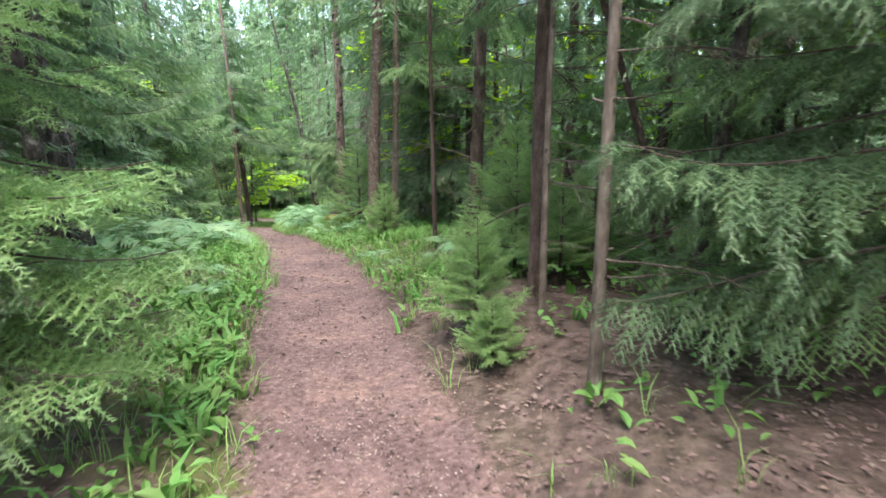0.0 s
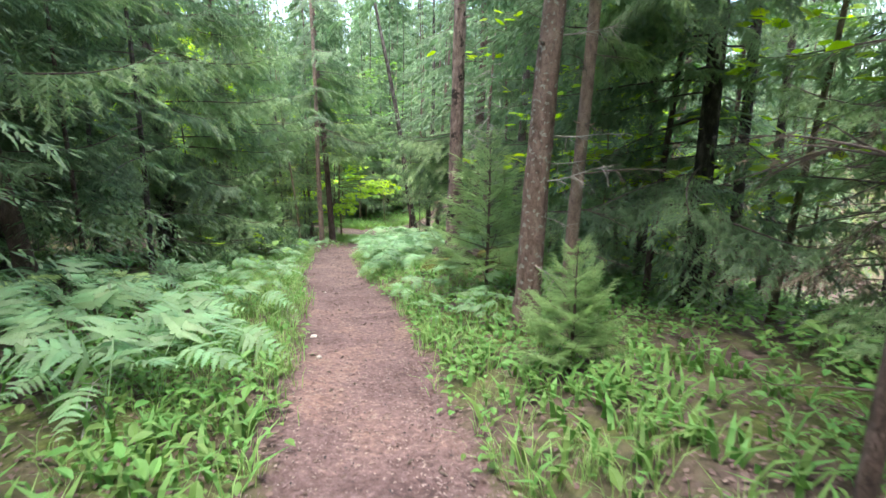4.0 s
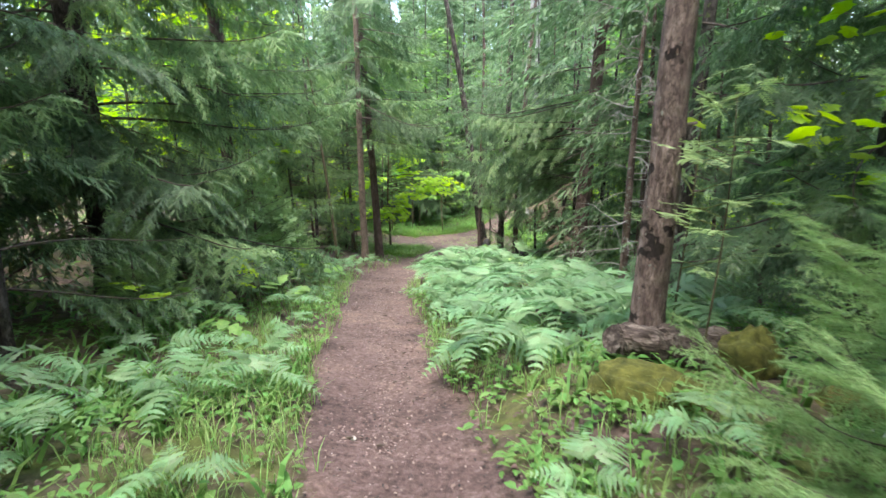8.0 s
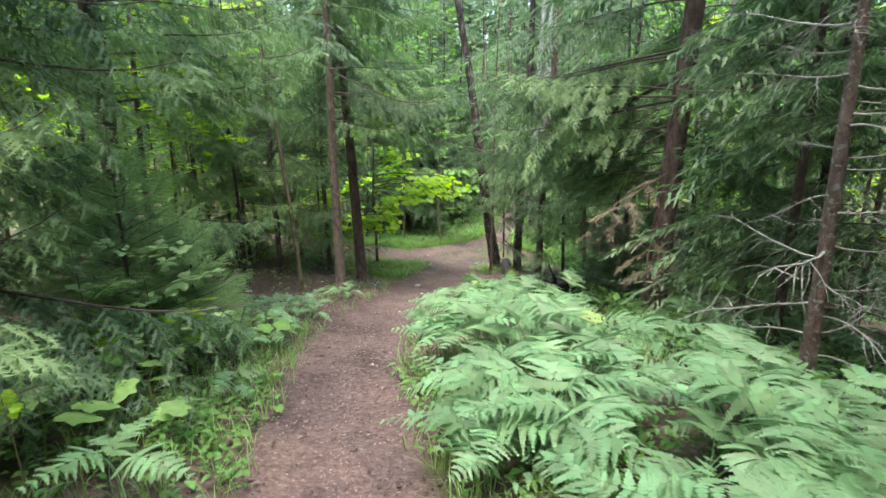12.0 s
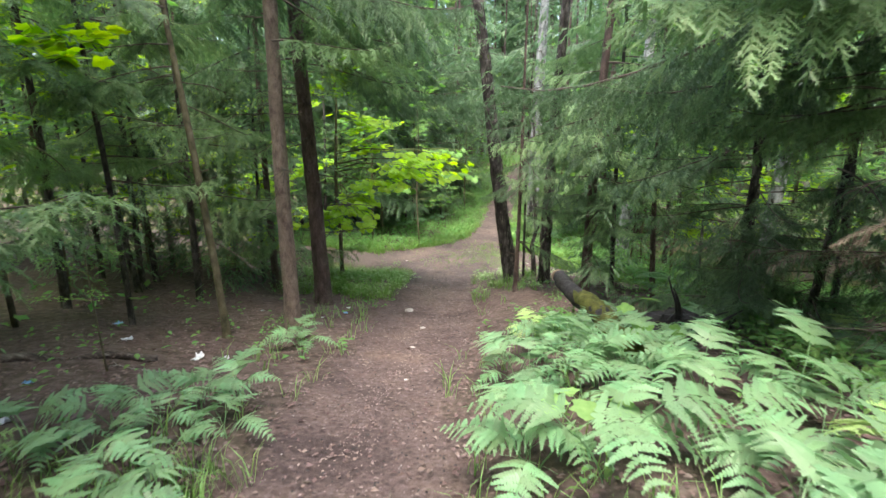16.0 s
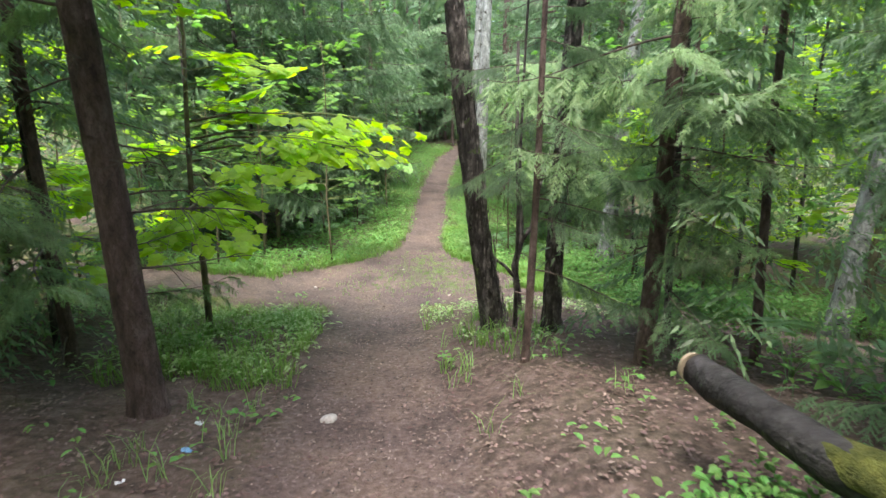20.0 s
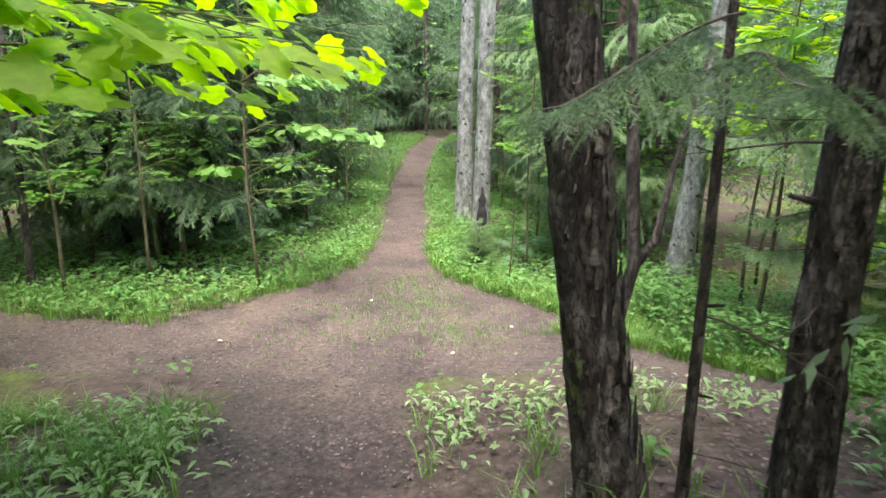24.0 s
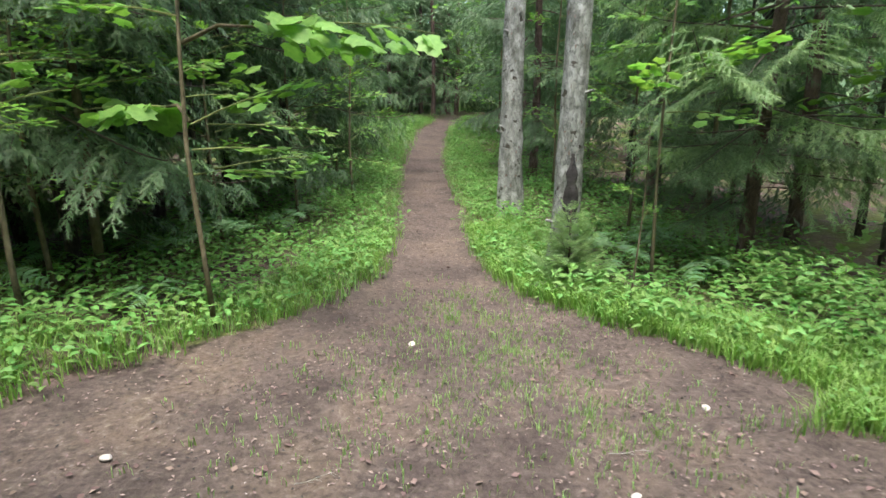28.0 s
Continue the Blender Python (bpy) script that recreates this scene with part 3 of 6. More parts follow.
def bark_plates(name, dia, height, at, mat, seed, count, top=3.6, size=1.0):
    """Loose scales of bark that stand off the trunk."""
    rnd = random.Random(seed + 900)
    v, f = [], []
    for i in range(count):
        h = rnd.uniform(0.05, top)
        r = dia / 2 * (1 - 0.92 * h / height) * (1 + 0.4 * math.exp(-h / (dia * 1.1))) * 1.02
        w = rnd.uniform(0, 6.283)
        a, tall = rnd.uniform(0.03, 0.12) * 0.4 * size, rnd.uniform(0.008, 0.034) * size * size
        c = at(h)
        b = len(v)
        lift = rnd.uniform(0.003, 0.010)
        for dh, ww, dr in ((0, rnd.uniform(0.1, 0.6), lift), (rnd.uniform(0.15, 0.35), rnd.uniform(0.7, 1.1), lift * 0.6), (rnd.uniform(0.6, 0.8), rnd.uniform(0.5, 1), 0.001), (1, rnd.uniform(0.05, 0.4), 0.0)):
            for sg in (-1, 1):
                q = w + sg * a * ww * 2
                v.append(c + vec(math.cos(q) * (r + dr), math.sin(q) * (r + dr), (dh - 0.5) * tall * 1.5))
        for k in range(3):
            f.append((b + 2 * k, b + 2 * k + 1, b + 2 * k + 3, b + 2 * k + 2))
    return mesh(name, v, f, mat, True)


def spruce(x, y, dia, label, mat=BARK_SPRUCE, lean=(0, 0), height=15, seed=1, boughs=(), dead=(), crown=True, name="spruce_tree", group="forest trees", flare=1.5, bend=0.04, dz=0.0, plates=0, plate_mat=None, long=(), furrows=0.0):
    """boughs, dead: rows of (count, low, high, length low, length high, mesh list, bearing low, bearing high in degrees)."""
    rnd = random.Random(seed * 13 + 5)
    t = thing(name, x, y, gz(x, y) + dz, label, "tree", group)
    tm, at = trunk_mesh("trunk", dia, height, lean, mat, seed, bend=bend, flare=flare, fine=plates > 0, furrows=furrows)
    part("trunk", tm, t)
    if plates:
        part("loose_bark", bark_plates("loose_bark", dia, height, at, plate_mat or mat, seed, plates, size=1.9 if furrows else 1.0), t)["kind"] = "stuff"
    for rows, nm in ((boughs, "bough"), (dead, "dead_branch")):
        for count, lo, hi, l0, l1, pool, w0, w1 in rows:
            for i in range(count):
                h = lo + (hi - lo) * (i + rnd.random()) / count
                w = rnd.uniform(w0, w1)
                me = rnd.choice(pool)
                sc = rnd.uniform(l0, l1)
                m = Matrix.Translation(Vector(at(h))) @ pose(0, 0, 0, rnd.uniform(-12, 12), rnd.uniform(-8, 14), w) @ Matrix.Scale(sc, 4)
                part(nm, me, t, m)
    for h, tip in long:
        # a long limb from height h to a point in the open
        a = Vector(at(h))
        d = Vector(tip) - Vector((x, y, gz(x, y) + dz)) - a
        turn = d.to_track_quat("X", "Z").to_matrix().to_4x4()
        young = d.length < 1.9
        part("bough", rnd.choice(BOUGH_YOUNG if young else BOUGH_LONG), t, Matrix.Translation(a) @ turn @ Matrix.Scale(d.length / (1.0 if young else 2.6), 4))
    # thick: a denser crown, added overhead to darken the ground at the start
    if crown:
        part("crown", (CROWN_LOW if crown == "thick" else CROWN)[seed % 3], t, Matrix.Translation(Vector(at(5)) - Vector((0, 0, 2 if crown == "thick" else 5))) @ pose(0, 0, 0, 0, 0, rnd.uniform(0, 360)) @ Matrix.Scale(height / 15, 4))
    return t


# ---- standing trees beside the path ----
NEAR, MID, FAR, LIT = BOUGH[0], BOUGH[1], BOUGH[2], BOUGH_LIT


def trunk_wound(x, y, z, dia, w, tall):
    """A dark rotten hollow in a trunk's side, with a torn lip."""
    rnd = random.Random(3)
    v, f = [], []
    for i in range(9):
        s = i / 8
        half = w * rnd.uniform(0.6, 1.25) * math.sin(math.pi * min(0.97, max(0.04, s))) ** 0.6 / dia
        for j in range(5):
            q = radians(-95) + (j - 2) / 2 * half + rnd.uniform(-0.05, 0.05)
            r = dia / 2 * 1.16 + (0.006 if j in (0, 4) else 0.012) + rnd.uniform(0, 0.008)
            v.append(vec(math.cos(q) * r, math.sin(q) * r, tall * (s - 0.5)))
    for i in range(8):
        for j in range(4):
            a = i * 5 + j
            f.append((a, a + 1, a + 6, a + 5))
    return mesh("rotten_wound", v, f, BARK_BLACK)


# first stretch
spruce(-5.6, 8.05, 0.62, "old thick spruce trunk bristling with pale dead twigs", BARK_DARK, (-0.02, 0), 18, 1, [(10, 2.6, 6, 0.9, 1.5, MID, 0, 360)], [(34, 0.2, 3.6, 0.35, 0.7, DEAD_GREY, 150, 380)])
spruce(-5.2, 6.5, 0.14, "slim spruce trunk with a reddish peeled top", BARK_BROWN, (-0.01, 0.02), 9, 2, [(8, 2.9, 5, 0.8, 1.2, LIT, 0, 360)], [(8, 0.6, 3, 0.3, 0.7, DEAD, 0, 360)])
spruce(-6.75, 10.7, 0.21, "leaning dark spruce trunk with bare lower stem", BARK_SPRUCE, (-0.12, 0.0), 13, 3, [(22, 2.3, 6.5, 0.9, 1.6, LIT, 0, 360)], [(10, 0.5, 2.8, 0.5, 1.1, DEAD, 0, 360)])
spruce(-3.05, 4.35, 0.15, "broken dark trunk half hidden by drooping green boughs", BARK_DARK, (-0.06, 0.04), 11, 4, [(7, 0.6, 1.4, 0.8, 1.2, BOUGH_YOUNG, -140, 20), (8, 3.4, 6, 0.9, 1.4, LIT, 0, 360)], [(8, 0.4, 2.6, 0.4, 0.8, DEAD, 60, 300)])
spruce(-1.33, 10.5, 0.235, "spruce trunk patched with pale grey lichen", BARK_LICHEN, (0.035, 0.0), 15, 5, [(8, 3.6, 6.5, 1.0, 1.5, LIT, 60, 300)], [(9, 0.5, 3.2, 0.35, 0.9, DEAD_GREY, -80, 80)], plates=260, plate_mat=BARK_LICHEN)
spruce(-0.97, 10.85, 0.13, "slim reddish spruce trunk", BARK_BROWN, (0.01, 0), 13, 6, [(10, 2.6, 6, 0.8, 1.3, LIT, -100, 100)], [(8, 0.6, 3.5, 0.4, 0.9, DEAD, -120, 120)])
spruce(-0.12, 7.5, 0.07, "thin spruce pole with dead side twigs", BARK_SPRUCE, (0.01, 0.0), 8, 7, [(8, 2.0, 4.5, 0.6, 0.95, MID, 0, 360)], [(14, 0.5, 3.0, 0.4, 0.9, DEAD, 0, 360)], crown=False)
spruce(0.36, 7.05, 0.17, "thick brown spruce trunk with bare dead branches", BARK_SPRUCE, (0.05, 0.0), 15, 8, [(10, 2.4, 6, 0.8, 1.3, MID, -150, 120)], [(16, 0.5, 3.2, 0.7, 1.4, DEAD, -110, 150)], plates=120)
spruce(0.76, 4.4, 0.135, "dark spruce trunk with dry lower branches", BARK_SPRUCE, (0.025, 0.02), 13, 9, [(9, 2.2, 5, 0.8, 1.2, MID, -120, 120)], [(12, 0.6, 3.0, 0.5, 1.1, DEAD, -90, 130)])
spruce(0.70, 3.75, 0.055, "thin olive-brown spruce pole", BARK_POLE, (0.02, 0.03), 6.5, 10, [(4, 2.6, 4.5, 0.5, 0.8, MID, 0, 360)], [(8, 0.5, 2.8, 0.3, 0.7, DEAD, -60, 120)], crown=False)
spruce(2.1, 4.5, 0.075, "slanting thin spruce trunk", BARK_SPRUCE, (-0.32, 0.05), 7, 11, [(4, 2.2, 5, 0.7, 1.0, MID, 0, 360)], [(9, 0.5, 3.2, 0.4, 0.9, DEAD, 0, 360)], crown=False)
spruce(0.80, 2.73, 0.075, "thin grey-brown spruce pole with dark knots", BARK_POLE, (0.03, 0.03), 8, 12, [(4, 2.7, 4.5, 0.7, 1.0, MID, -60, 90)], [(9, 0.4, 2.6, 0.3, 0.8, DEAD, -70, 110)], crown=False)
spruce(1.5, 3.35, 0.10, "thin dark spruce pole under drooping boughs", BARK_DARK, (0.12, 0.03), 9, 13, [(9, 0.8, 3.2, 0.7, 1.1, NEAR, -180, 180)], [(8, 0.3, 2.0, 0.4, 0.8, DEAD, 0, 360)], crown=False)
# its crown, above the view, is thickened to shade the ground
spruce(2.3, 2.4, 0.22, "dark spruce with low drooping boughs", BARK_DARK, (0, 0), 13, 14, [(14, 0.7, 3.2, 0.75, 1.1, NEAR, 70, 215), (8, 2.2, 5, 0.9, 1.3, MID, 0, 360)], [(10, 0.3, 2.2, 0.5, 1.0, DEAD, 0, 360)], long=[(1.2, (1.25, 3.2, 0.45)), (1.5, (1.35, 2.8, 0.8)), (0.9, (1.5, 2.5, 0.3)), (0.8, (1.7, 3.5, 0.2)), (2.0, (1.6, 3.7, 1.5))], crown="thick")
spruce(3.1, 6.6, 0.2, "dark spruce with dry lower branches", BARK_DARK, (0, 0), 14, 15, [(14, 1.4, 5, 0.9, 1.4, LIT, 0, 360)], [(14, 0.4, 2.6, 0.6, 1.2, DEAD, 0, 360)])
spruce(2.2, 9.6, 0.2, "spruce with tiers of dry twigs", BARK_SPRUCE, (0, 0), 14, 16, [(15, 1.6, 5.5, 0.9, 1.4, LIT, 0, 360)], [(16, 0.4, 3.0, 0.6, 1.2, DEAD, 0, 360)])

spruce(-2.75, 2.1, 0.2, "spruce with green boughs hanging beside the path", BARK_DARK, (0, 0), 13, 17, [(9, 0.8, 2.7, 0.7, 1.1, NEAR, -70, 30), (10, 0.7, 2.4, 0.9, 1.4, BOUGH_YOUNG, -50, 15), (8, 2.4, 5, 0.9, 1.3, MID, 0, 360)], [(8, 0.3, 1.6, 0.4, 0.8, DEAD, 0, 360)], long=[(1.3, (-1.2, 2.3, 0.75)), (1.0, (-1.3, 2.4, 0.45)), (1.7, (-1.3, 2.45, 1.15)), (0.8, (-1.35, 2.0, 0.3)), (2.0, (-1.45, 2.5, 1.5)), (1.5, (-1.3, 2.1, 1.0)), (1.1, (-1.4, 2.6, 0.7))])

# unseen spruces beside and behind the start, added to block skylight
for i, (x, y) in enumerate([(-4.2, 0.2), (3.4, -0.6), (-3.6, -2.8), (4.4, 2.0)]):
    spruce(x, y, 0.2, "added spruce out of view that shades the start of the path", BARK_DARK, (0, 0), 15, 300 + i, [(20, 0.6, 4.0, 1.0, 1.6, MID, 0, 360)], [(8, 0.3, 2.0, 0.5, 1.0, DEAD, 0, 360)], crown="thick")
for i, (x, y) in enumerate([(-6.2, 55.0), (-4.4, 56.5), (-8.4, 54.2), (-2.4, 50.6), (-9.4, 50.5)]):
    spruce(x, y, 0.2, "spruce closing the view up the path", BARK_SPRUCE, (0, 0), 15, 310 + i, [(34, 0.5, 6.5, 1.1, 1.7, FAR, 0, 360)])

for i, (x, y) in enumerate([(1.7, 10.7), (2.9, 11.9), (1.3, 13.4), (3.5, 9.0), (4.6, 10.4), (0.4, 14.9), (4.0, 6.9), (2.4, 15.2), (3.2, 4.6), (5.2, 8.4)]):
    spruce(x, y, 0.16, "dark close-grown spruce with dry grey twigs", BARK_DARK, (0, 0), 13, 330 + i, [(13, 0.5, 5.0, 0.8, 1.35, LIT, 60, 300), (5, 0.4, 2.4, 0.8, 1.2, BOUGH_DRY, 90, 270)], [(12, 0.3, 2.8, 0.6, 1.1, DEAD, 90, 270)], crown=False)

# middle stretch
spruce(-2.6, 14.15, 0.225, "pinkish bare trunk with flaking dark bark", BARK_PINE, (0.008, 0.0), 16, 20, [(7, 5.0, 8.0, 0.8, 1.3, MID, 0, 360)], [(3, 1.6, 4.5, 0.25, 0.6, DEAD, 60, 250)], name="pine_tree", bend=0.02, plates=300, plate_mat=BARK_LICHEN)
spruce(-8.9, 15.9, 0.36, "big dark spruce with boughs to the ground", BARK_DARK, (0.0, 0.0), 17, 21, [(30, 0.5, 5.5, 1.1, 1.9, MID, -130, 130), (22, 0.9, 5.5, 1.2, 1.8, LIT, -100, 60), (20, 0.7, 5.5, 0.9, 1.5, FAR, 130, 230), (14, 0.5, 2.6, 0.8, 1.2, NEAR, -80, 70)], [(22, 0.2, 2.5, 0.6, 1.3, DEAD, -120, 120)])
spruce(-10.0, 12.9, 0.30, "dark spruce with layered drooping boughs", BARK_DARK, (0.0, 0.0), 16, 22, [(40, 0.6, 5.8, 1.1, 1.8, MID, -120, 120), (10, 1.0, 5, 1, 1.4, FAR, 120, 240)], [(16, 0.3, 2.2, 0.6, 1.2, DEAD, -120, 120)])
spruce(-9.6, 19.4, 0.26, "spruce with long hanging boughs over ferns", BARK_SPRUCE, (0.0, 0.0), 16, 23, [(30, 0.9, 5.5, 0.9, 1.6, LIT, -140, 120), (14, 5.5, 9.0, 1.0, 1.6, MID, -140, 120)], [(12, 0.4, 2.2, 0.5, 1.1, DEAD, 0, 360)])
spruce(-3.2, 21.5, 0.30, "reddish-brown spruce trunk with long boughs reaching over the path", BARK_SPRUCE, (0.03, 0.0), 16, 24, [(12, 2.0, 3.8, 1.0, 1.7, LIT, 60, 200), (6, 0.9, 2.2, 0.9, 1.3, BOUGH_DRY, 90, 270), (24, 2.4, 8.5, 1.0, 1.7, MID, 0, 360)], [(14, 0.6, 3.0, 0.6, 1.2, DEAD, 0, 360)], long=[(3.3, (-6.05, 23.9, -0.78)), (2.7, (-5.2, 23.3, -0.7)), (3.6, (-5.6, 22.4, 0.4))])
spruce(-2.5, 18.4, 0.13, "small dead tree covered in grey lichened twigs", BARK_LICHEN, (0.03, 0.0), 6.5, 25, [], [(44, 0.3, 4.6, 0.5, 1.05, DEAD_GREY, 0, 360)], crown=False, name="dead_tree")
spruce(-1.8, 18.4, 0.22, "dark trunk in the shade of the thicket", BARK_DARK, (0.01, 0.0), 14, 26, [(16, 1.4, 5.5, 0.9, 1.4, MID, -100, 180)], [(14, 0.3, 2.5, 0.5, 1.1, DEAD, 0, 360)])
spruce(-0.6, 15.8, 0.24, "dark spruce behind the mossy logs", BARK_DARK, (0.0, 0.0), 15, 27, [(26, 1.0, 5.5, 1.0, 1.6, MID, 60, 280)], [(12, 0.3, 2.0, 0.5, 1.0, DEAD, 0, 360)])
spruce(0.6, 12.6, 0.24, "dark spruce with drooping boughs", BARK_DARK, (0.0, 0.0), 15, 28, [(24, 1.1, 5.5, 1.0, 1.6, MID, 60, 280)], [(12, 0.3, 2.0, 0.5, 1.0, DEAD, 0, 360)])
spruce(-1.2, 21.8, 0.2, "spruce with dense drooping boughs", BARK_SPRUCE, (0.0, 0.0), 15, 29, [(30, 0.9, 6, 1.0, 1.6, LIT, 60, 300)], [(8, 0.3, 2.0, 0.5, 1.0, DEAD, 0, 360)])

spruce(-8.7, 12.2, 0.28, "dark spruce with wide layered boughs", BARK_DARK, (-0.02, 0.0), 16, 19, [(24, 1.1, 6.0, 1.0, 1.7, LIT, -130, 130), (16, 1.1, 6.0, 1.0, 1.7, MID, -130, 130)], [(16, 0.3, 2.2, 0.5, 1.0, DEAD, -120, 120)])

for x, y, i in ((-7.4, 13.4, 361), (-7.3, 10.3, 362)):
    spruce(x, y, 0.10, "slim dark spruce with drooping boughs behind the ferns", BARK_DARK, (0, 0), 9, i, [(20, 0.5, 5.0, 0.7, 1.1, MID, 0, 360)], [(5, 0.3, 1.6, 0.4, 0.8, DEAD, 0, 360)], crown=False)

# last slope
spruce(-8.6, 23.5, 0.18, "pale brown straight spruce trunk with knots", BARK_BROWN, (-0.015, 0.0), 15, 30, [(16, 3.6, 9.0, 0.9, 1.5, MID, 0, 360), (8, 3.2, 6.5, 0.9, 1.5, LIT, -60, 120)], [(14, 1.2, 4.2, 0.4, 1.0, DEAD, 0, 360)], bend=0.02, plates=60, long=[(3.7, (-7.3, 24.0, -0.40)), (4.1, (-6.7, 23.4, 0.15))], crown=False)
spruce(-9.0, 25.5, 0.24, "dark reddish spruce trunk with bare side twigs", BARK_SPRUCE, (-0.05, 0.0), 16, 31, [(22, 3.4, 9.0, 1.0, 1.7, MID, 0, 360), (12, 3.0, 7.0, 1.0, 1.7, LIT, -120, 130)], [(20, 1.0, 4.2, 0.5, 1.2, DEAD, 0, 360)], bend=0.02, plates=90, long=[(3.7, (-6.95, 25.5, -0.65)), (4.1, (-7.2, 24.9, 0.0))], crown=False)
spruce(-9.15, 23.0, 0.09, "thin mossy leaning trunk", BARK_MOSSY, (-0.10, 0.02), 8, 32, [(6, 2.6, 5, 0.6, 0.9, MID, 0, 360)], [(10, 0.8, 3.2, 0.4, 0.8, DEAD, 0, 360)], crown=False)
spruce(-11.9, 25.2, 0.10, "thin dark slanting trunk", BARK_DARK, (-0.14, 0.0), 9, 33, [(10, 1.4, 4.5, 0.6, 1.1, MID, 0, 360)], [(10, 0.5, 3.0, 0.4, 0.9, DEAD, 0, 360)], crown=False)
spruce(-12.1, 25.9, 0.10, "thin dark trunk in a spruce thicket", BARK_DARK, (-0.05, 0.0), 9, 34, [(12, 1.2, 4.5, 0.6, 1.1, MID, 0, 360)], [(10, 0.5, 3.0, 0.4, 0.9, DEAD, 0, 360)], crown=False)
spruce(-11.0, 21.5, 0.12, "young spruce with soft drooping boughs", BARK_SPRUCE, (0.0, 0.0), 9, 35, [(15, 0.7, 4.5, 0.7, 1.2, LIT, 0, 360)], [(10, 0.3, 2.0, 0.4, 0.9, DEAD, 0, 360)])
spruce(-10.4, 26.8, 0.13, "spruce with thin feathery boughs", BARK_SPRUCE, (0.0, 0.0), 10, 36, [(14, 0.6, 4.8, 0.6, 1.2, LIT, 0, 360)], [(10, 0.3, 2.4, 0.5, 1.0, DEAD, 0, 360)])
spruce(-6.17, 27.55, 0.24, "thick dark cracked trunk leaning over the path fork", BARK_DARK, (-0.16, -0.06), 14, 37, [(3, 3.6, 4.6, 0.5, 0.8, MID, 150, 250)], [(3, 1.5, 4, 0.3, 0.6, DEAD, 0, 360)], name="alder_tree", flare=1.35, bend=0.05, plates=520, plate_mat=BARK_FLAKE, crown=False, furrows=0.17)
spruce(-5.62, 27.2, 0.185, "thick dark trunk with moss at its foot", BARK_DARK, (0.02, 0.0), 15, 38, [(4, 1.6, 3.4, 0.45, 0.8, NEAR, 180, 300)], [(8, 0.8, 3.5, 0.4, 0.9, DEAD, 0, 360)], name="alder_tree", flare=1.35, plates=440, plate_mat=BARK_FLAKE, crown=False, furrows=0.16)
spruce(-6.1, 26.0, 0.075, "thin dark stem with sparse green boughs", BARK_SPRUCE, (0.03, 0.02), 6, 39, [(9, 0.8, 3.0, 0.4, 0.65, NEAR, -80, 60)], [(2, 1.8, 3.0, 0.3, 0.5, DEAD, 0, 120)], crown=False)
spruce(-5.98, 27.35, 0.05, "thin dark stem beside thick trunks", BARK_DARK, (0.02, 0.0), 5, 40, [(4, 1.4, 3.0, 0.35, 0.6, NEAR, 120, 260)], [(5, 0.2, 2.0, 0.3, 0.6, DEAD, -60, 60)], crown=False)
spruce(-5.05, 26.12, 0.155, "reddish-brown spruce trunk with dry twigs", BARK_SPRUCE, (0.05, 0.02), 13, 41, [(10, 1.8, 4.4, 0.8, 1.3, LIT, -60, 200), (7, 0.7, 2.4, 0.5, 0.75, NEAR, 140, 290), (6, 1.4, 3.4, 0.6, 0.95, LIT, 180, 300)], [(12, 0.5, 3.0, 0.5, 0.9, DEAD, -120, 120)], long=[(2.0, (-5.6, 26.5, -2.2))])
spruce(-3.65, 23.95, 0.10, "thin dark trunk below the bank", BARK_DARK, (0.04, 0.0), 9, 42, [(14, 1.2, 5, 0.7, 1.2, MID, 0, 360), (14, 0.2, 1.5, 0.6, 1.0, MID, 0, 360)], [(8, 0.4, 2.6, 0.5, 1.0, DEAD, 0, 360)], crown=False)
spruce(-2.9, 24.0, 0.10, "thin dark trunk with drooping green boughs", BARK_DARK, (0.07, 0.0), 9, 43, [(14, 1.4, 5, 0.7, 1.2, MID, 0, 360), (14, 0.2, 1.5, 0.6, 1.0, MID, 0, 360)], [(8, 0.4, 2.6, 0.5, 1.0, DEAD, 0, 360)], crown=False)
spruce(-1.8, 28.2, 0.26, "pale leaning birch trunk", BARK_BIRCH, (0.10, 0.0), 14, 44, name="birch_tree", crown=False, plates=60, plate_mat=BARK_LICHEN)
spruce(-2.9, 30.3, 0.12, "spruce with light green boughs", BARK_SPRUCE, (0, 0), 9, 45, [(24, 0.7, 4.4, 0.6, 1.1, LIT, 0, 360)])

# beyond the fork
spruce(-5.75, 37.0, 0.36, "grey-white aspen trunk with dark scars", BARK_BIRCH, (0.012, 0.0), 17, 50, name="aspen_tree", crown=False, bend=0.03, plates=90, plate_mat=BARK_LICHEN)
aspen = spruce(-5.88, 33.85, 0.27, "grey-white aspen trunk with a dark rotten wound", BARK_BIRCH, (0.03, 0.0), 17, 51, name="aspen_tree", crown=False, bend=0.03, plates=90, plate_mat=BARK_LICHEN)
part("rotten_wound", trunk_wound(0, 0, 0, 0.26, 0.12, 0.75), aspen, Matrix.Translation((0.03, 0, 0.85)), "dark rotten wound")
spruce(-3.55, 32.2, 0.31, "thick lichen-grey leaning birch trunk", BARK_BIRCH, (0.055, 0.0), 15, 52, name="birch_tree", crown=False, bend=0.03, plates=90, plate_mat=BARK_LICHEN)
spruce(-4.1, 33.6, 0.15, "spruce with long drooping green boughs", BARK_SPRUCE, (0.04, 0.0), 10, 53, [(26, 0.9, 4.4, 0.8, 1.3, LIT, 0, 360), (8, 0.8, 2.2, 0.6, 0.9, NEAR, 120, 300)], [(6, 0.4, 2.0, 0.4, 0.8, DEAD, 0, 360)])
